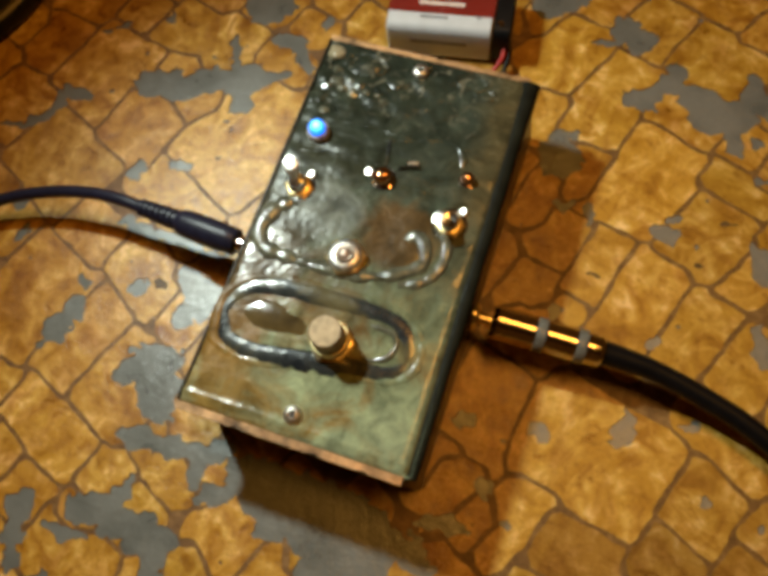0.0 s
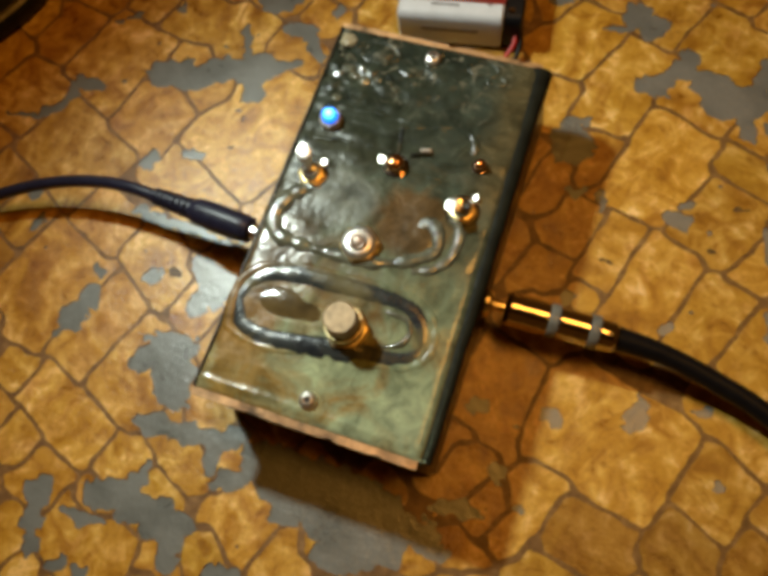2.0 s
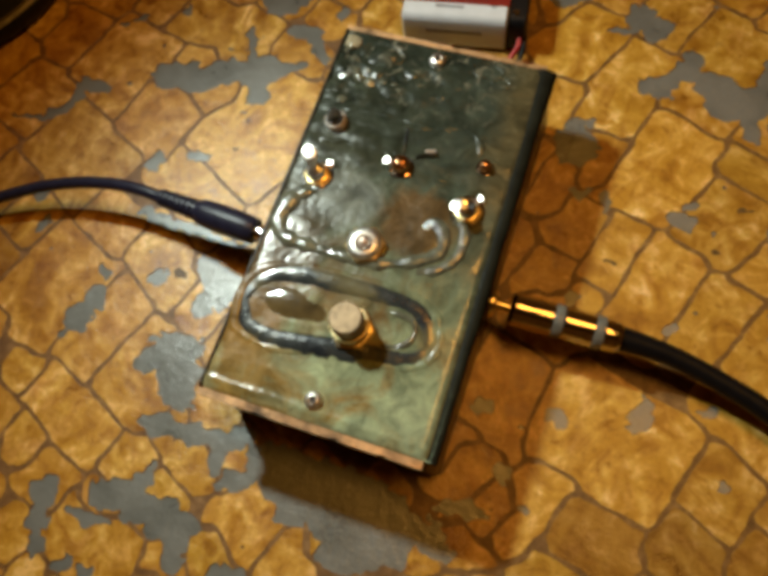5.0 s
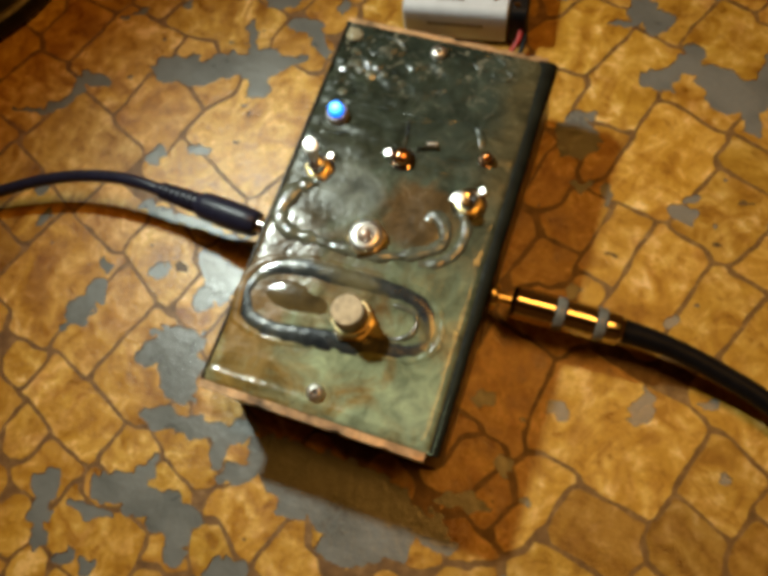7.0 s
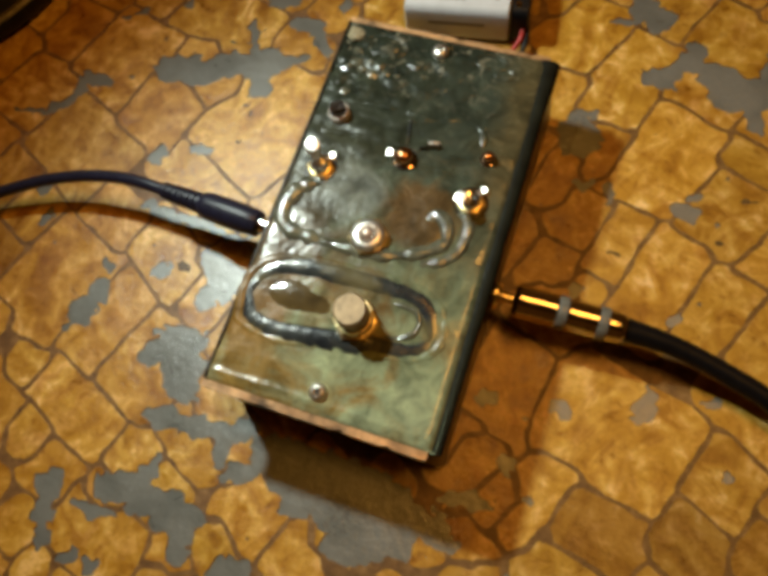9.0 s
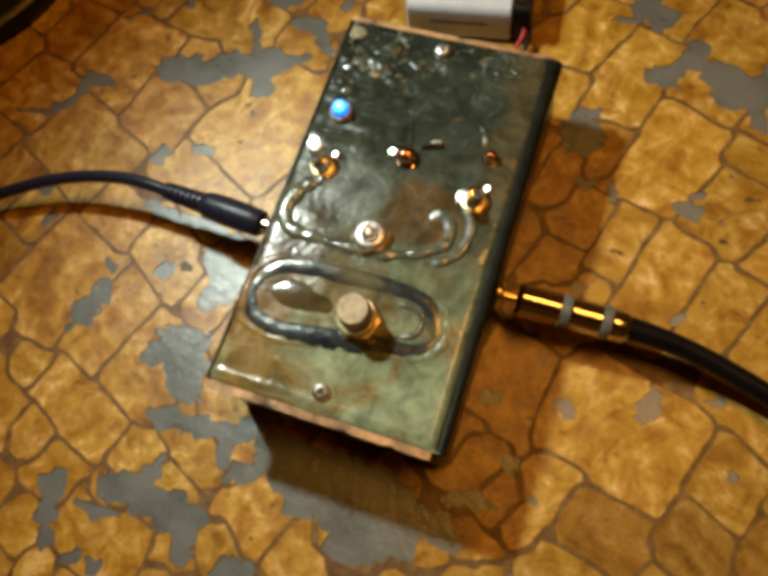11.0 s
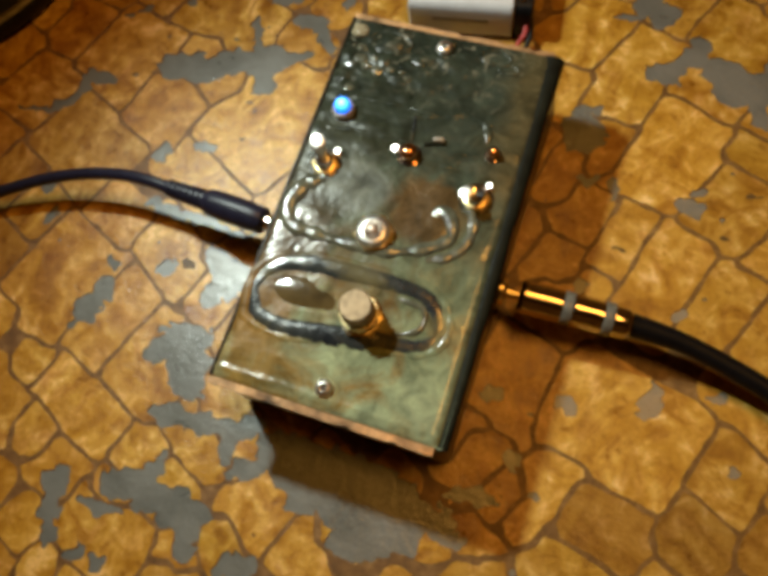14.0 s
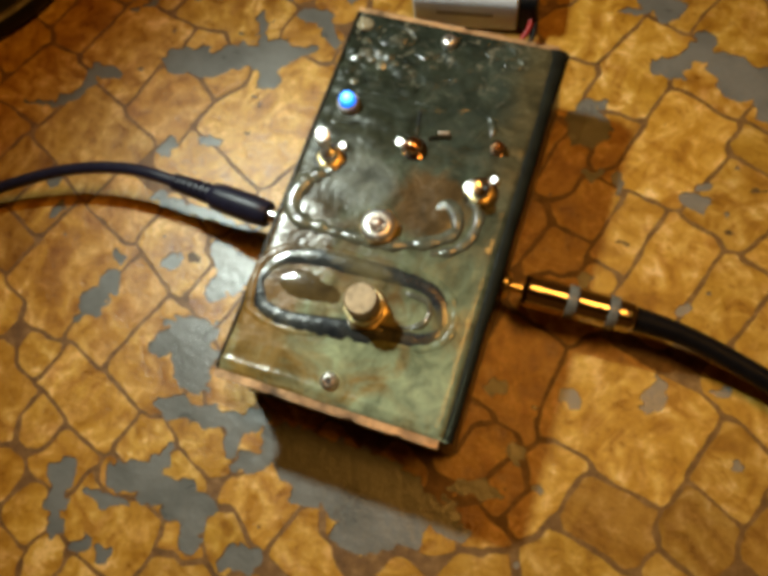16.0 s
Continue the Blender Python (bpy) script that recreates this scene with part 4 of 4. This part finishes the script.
for n, one in enumerate(STONES):
    x, y, a, b, turn, skew = one
    reach = math.hypot(a, b) * 1.15 + 7
    i0, i1 = max(0, int((x - reach - X0) / STEP)), min(NX, int((x + reach - X0) / STEP))
    j0, j1 = max(0, int((y - reach - Y0) / STEP)), min(NY, int((y + reach - Y0) / STEP))
    if i1 - i0 < 3 or j1 - j0 < 3:
        continue
    px, py = WX[i0:i1, j0:j1], WY[i0:i1, j0:j1]
    own = offset(px, py, *one)
    gap = 0.72 + 0.28 * value_noise(GX[i0:i1, j0:j1], GY[i0:i1, j0:j1], 4.0, 21) + 0.16 * value_noise(GX[i0:i1, j0:j1], GY[i0:i1, j0:j1], 1.5, 22)
    f = np.minimum(bare[i0:i1, j0:j1] - 0.1, 4.5 - own)
    for other in STONES:
        if other is not one and math.hypot(other[0] - x, other[1] - y) < reach + math.hypot(other[2], other[3]) + 8:
            f = np.minimum(f, (offset(px, py, *other) - own) / 2 - gap)
    made = sheet_object("stone", f, i0, j0, 0.0, -0.3, STONE, floor)
    if made:
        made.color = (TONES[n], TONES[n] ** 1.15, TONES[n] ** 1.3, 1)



def far_print():
    """The same stone print where nobody looks closely: cells with brown joints."""
    n = Nodes("printed_vinyl_far")
    edge = n.add("ShaderNodeTexVoronoi", Scale=38.0)
    edge.feature = "DISTANCE_TO_EDGE"
    cell = n.add("ShaderNodeTexVoronoi", Scale=38.0)
    n.link(n.coord, edge.inputs["Vector"])
    n.link(n.coord, cell.inputs["Vector"])
    tone = n.ramp(cell.outputs["Color"], (0.2, (0.38, 0.165, 0.014)), (0.6, (0.54, 0.28, 0.034)))
    col = n.mix(0.6, tone, n.ramp(n.noise(110, 6, 0.7), (0.33, (0.45, 0.35, 0.25)), (0.55, (1, 1, 1))), "MULTIPLY")
    col = n.mix(n.ramp(edge.outputs["Distance"], (0.03, (0, 0, 0)), (0.05, (1, 1, 1))), (0.10, 0.05, 0.016), col)
    col = n.mix(n.ramp(n.noise(22, 6, 0.65), (0.60, (0, 0, 0)), (0.62, (1, 1, 1))), col, (0.15, 0.158, 0.15))
    n.set(col, n.grey(n.noise(90, 4), 0.32, 0.5), 0.0)
    return n.bump(n.noise(500, 4), 0.3, 0.0006).mat


FAR = far_print()
for x0, x1, y0, y1 in ((-1550, X0, -1550, 1550), (X1, 1550, -1550, 1550), (X0, X1, -1550, Y0), (X0, X1, Y1, 1550)):
    strip = block(x1 - x0, y1 - y0, 0.4, 0, Matrix.Translation(((x0 + x1) / 2, (y0 + y1) / 2, -0.4)))
    part("printed_sheet", strip, FAR, floor, "worn orange stone-print vinyl")

# ---- the dim room round the floor ----
def slab(name, sx, sy, sz, x, y, z, material):
    ob = new(name, mesh_of(name, block(sx, sy, sz, 0), material, False))
    ob.location = (x * MM, y * MM, z * MM)
    return tagged(ob, "plain dull painted surface of a dim room", "wall", kind="structure")


slab("wall_north", 3200, 100, 2400, 0, 1600, -2, WALLS)
slab("wall_south", 3200, 100, 2400, 0, -1600, -2, WALLS)
slab("wall_east", 100, 3100, 2400, 1600, 0, -2, WALLS)
slab("wall_west", 100, 3100, 2400, -1600, 0, -2, WALLS)
slab("ceiling", 3400, 3400, 100, 0, 0, 2400, WALLS)


def motions():
    """The core of the indicator light stands up in its lens while lit and sinks into its socket between the blinks."""
    up, mid, down = 0.0, -2.6, -7.5
    blinks = [(0.0, up), (2.3, up), (2.4, mid), (2.5, mid), (2.6, up), (2.8, up), (2.9, down), (3.1, down), (3.2, up), (3.3, up), (3.4, down), (3.7, down), (3.8, mid), (3.9, down), (4.3, down), (6.2, down), (6.3, up), (8.0, up), (8.2, mid), (8.5, mid), (8.6, down), (9.1, down), (9.2, up)]
    blinks += [(13.7, up), (13.8, down), (13.9, down), (14.0, up), (14.1, up), (14.2, down), (14.3, up), (14.4, down), (14.5, down), (14.6, up), (14.7, up), (14.8, down), (14.9, up), (15.2, up), (15.3, down), (15.4, up), (15.5, up), (15.6, down), (15.7, up), (16.0, up)]
    x, y, z = -25.4 * MM, 27.4 * MM, (TOP + 0.3) * MM
    walk(die, [(t, pose(x, y, z + h * MM)) for t, h in blinks])


motions()
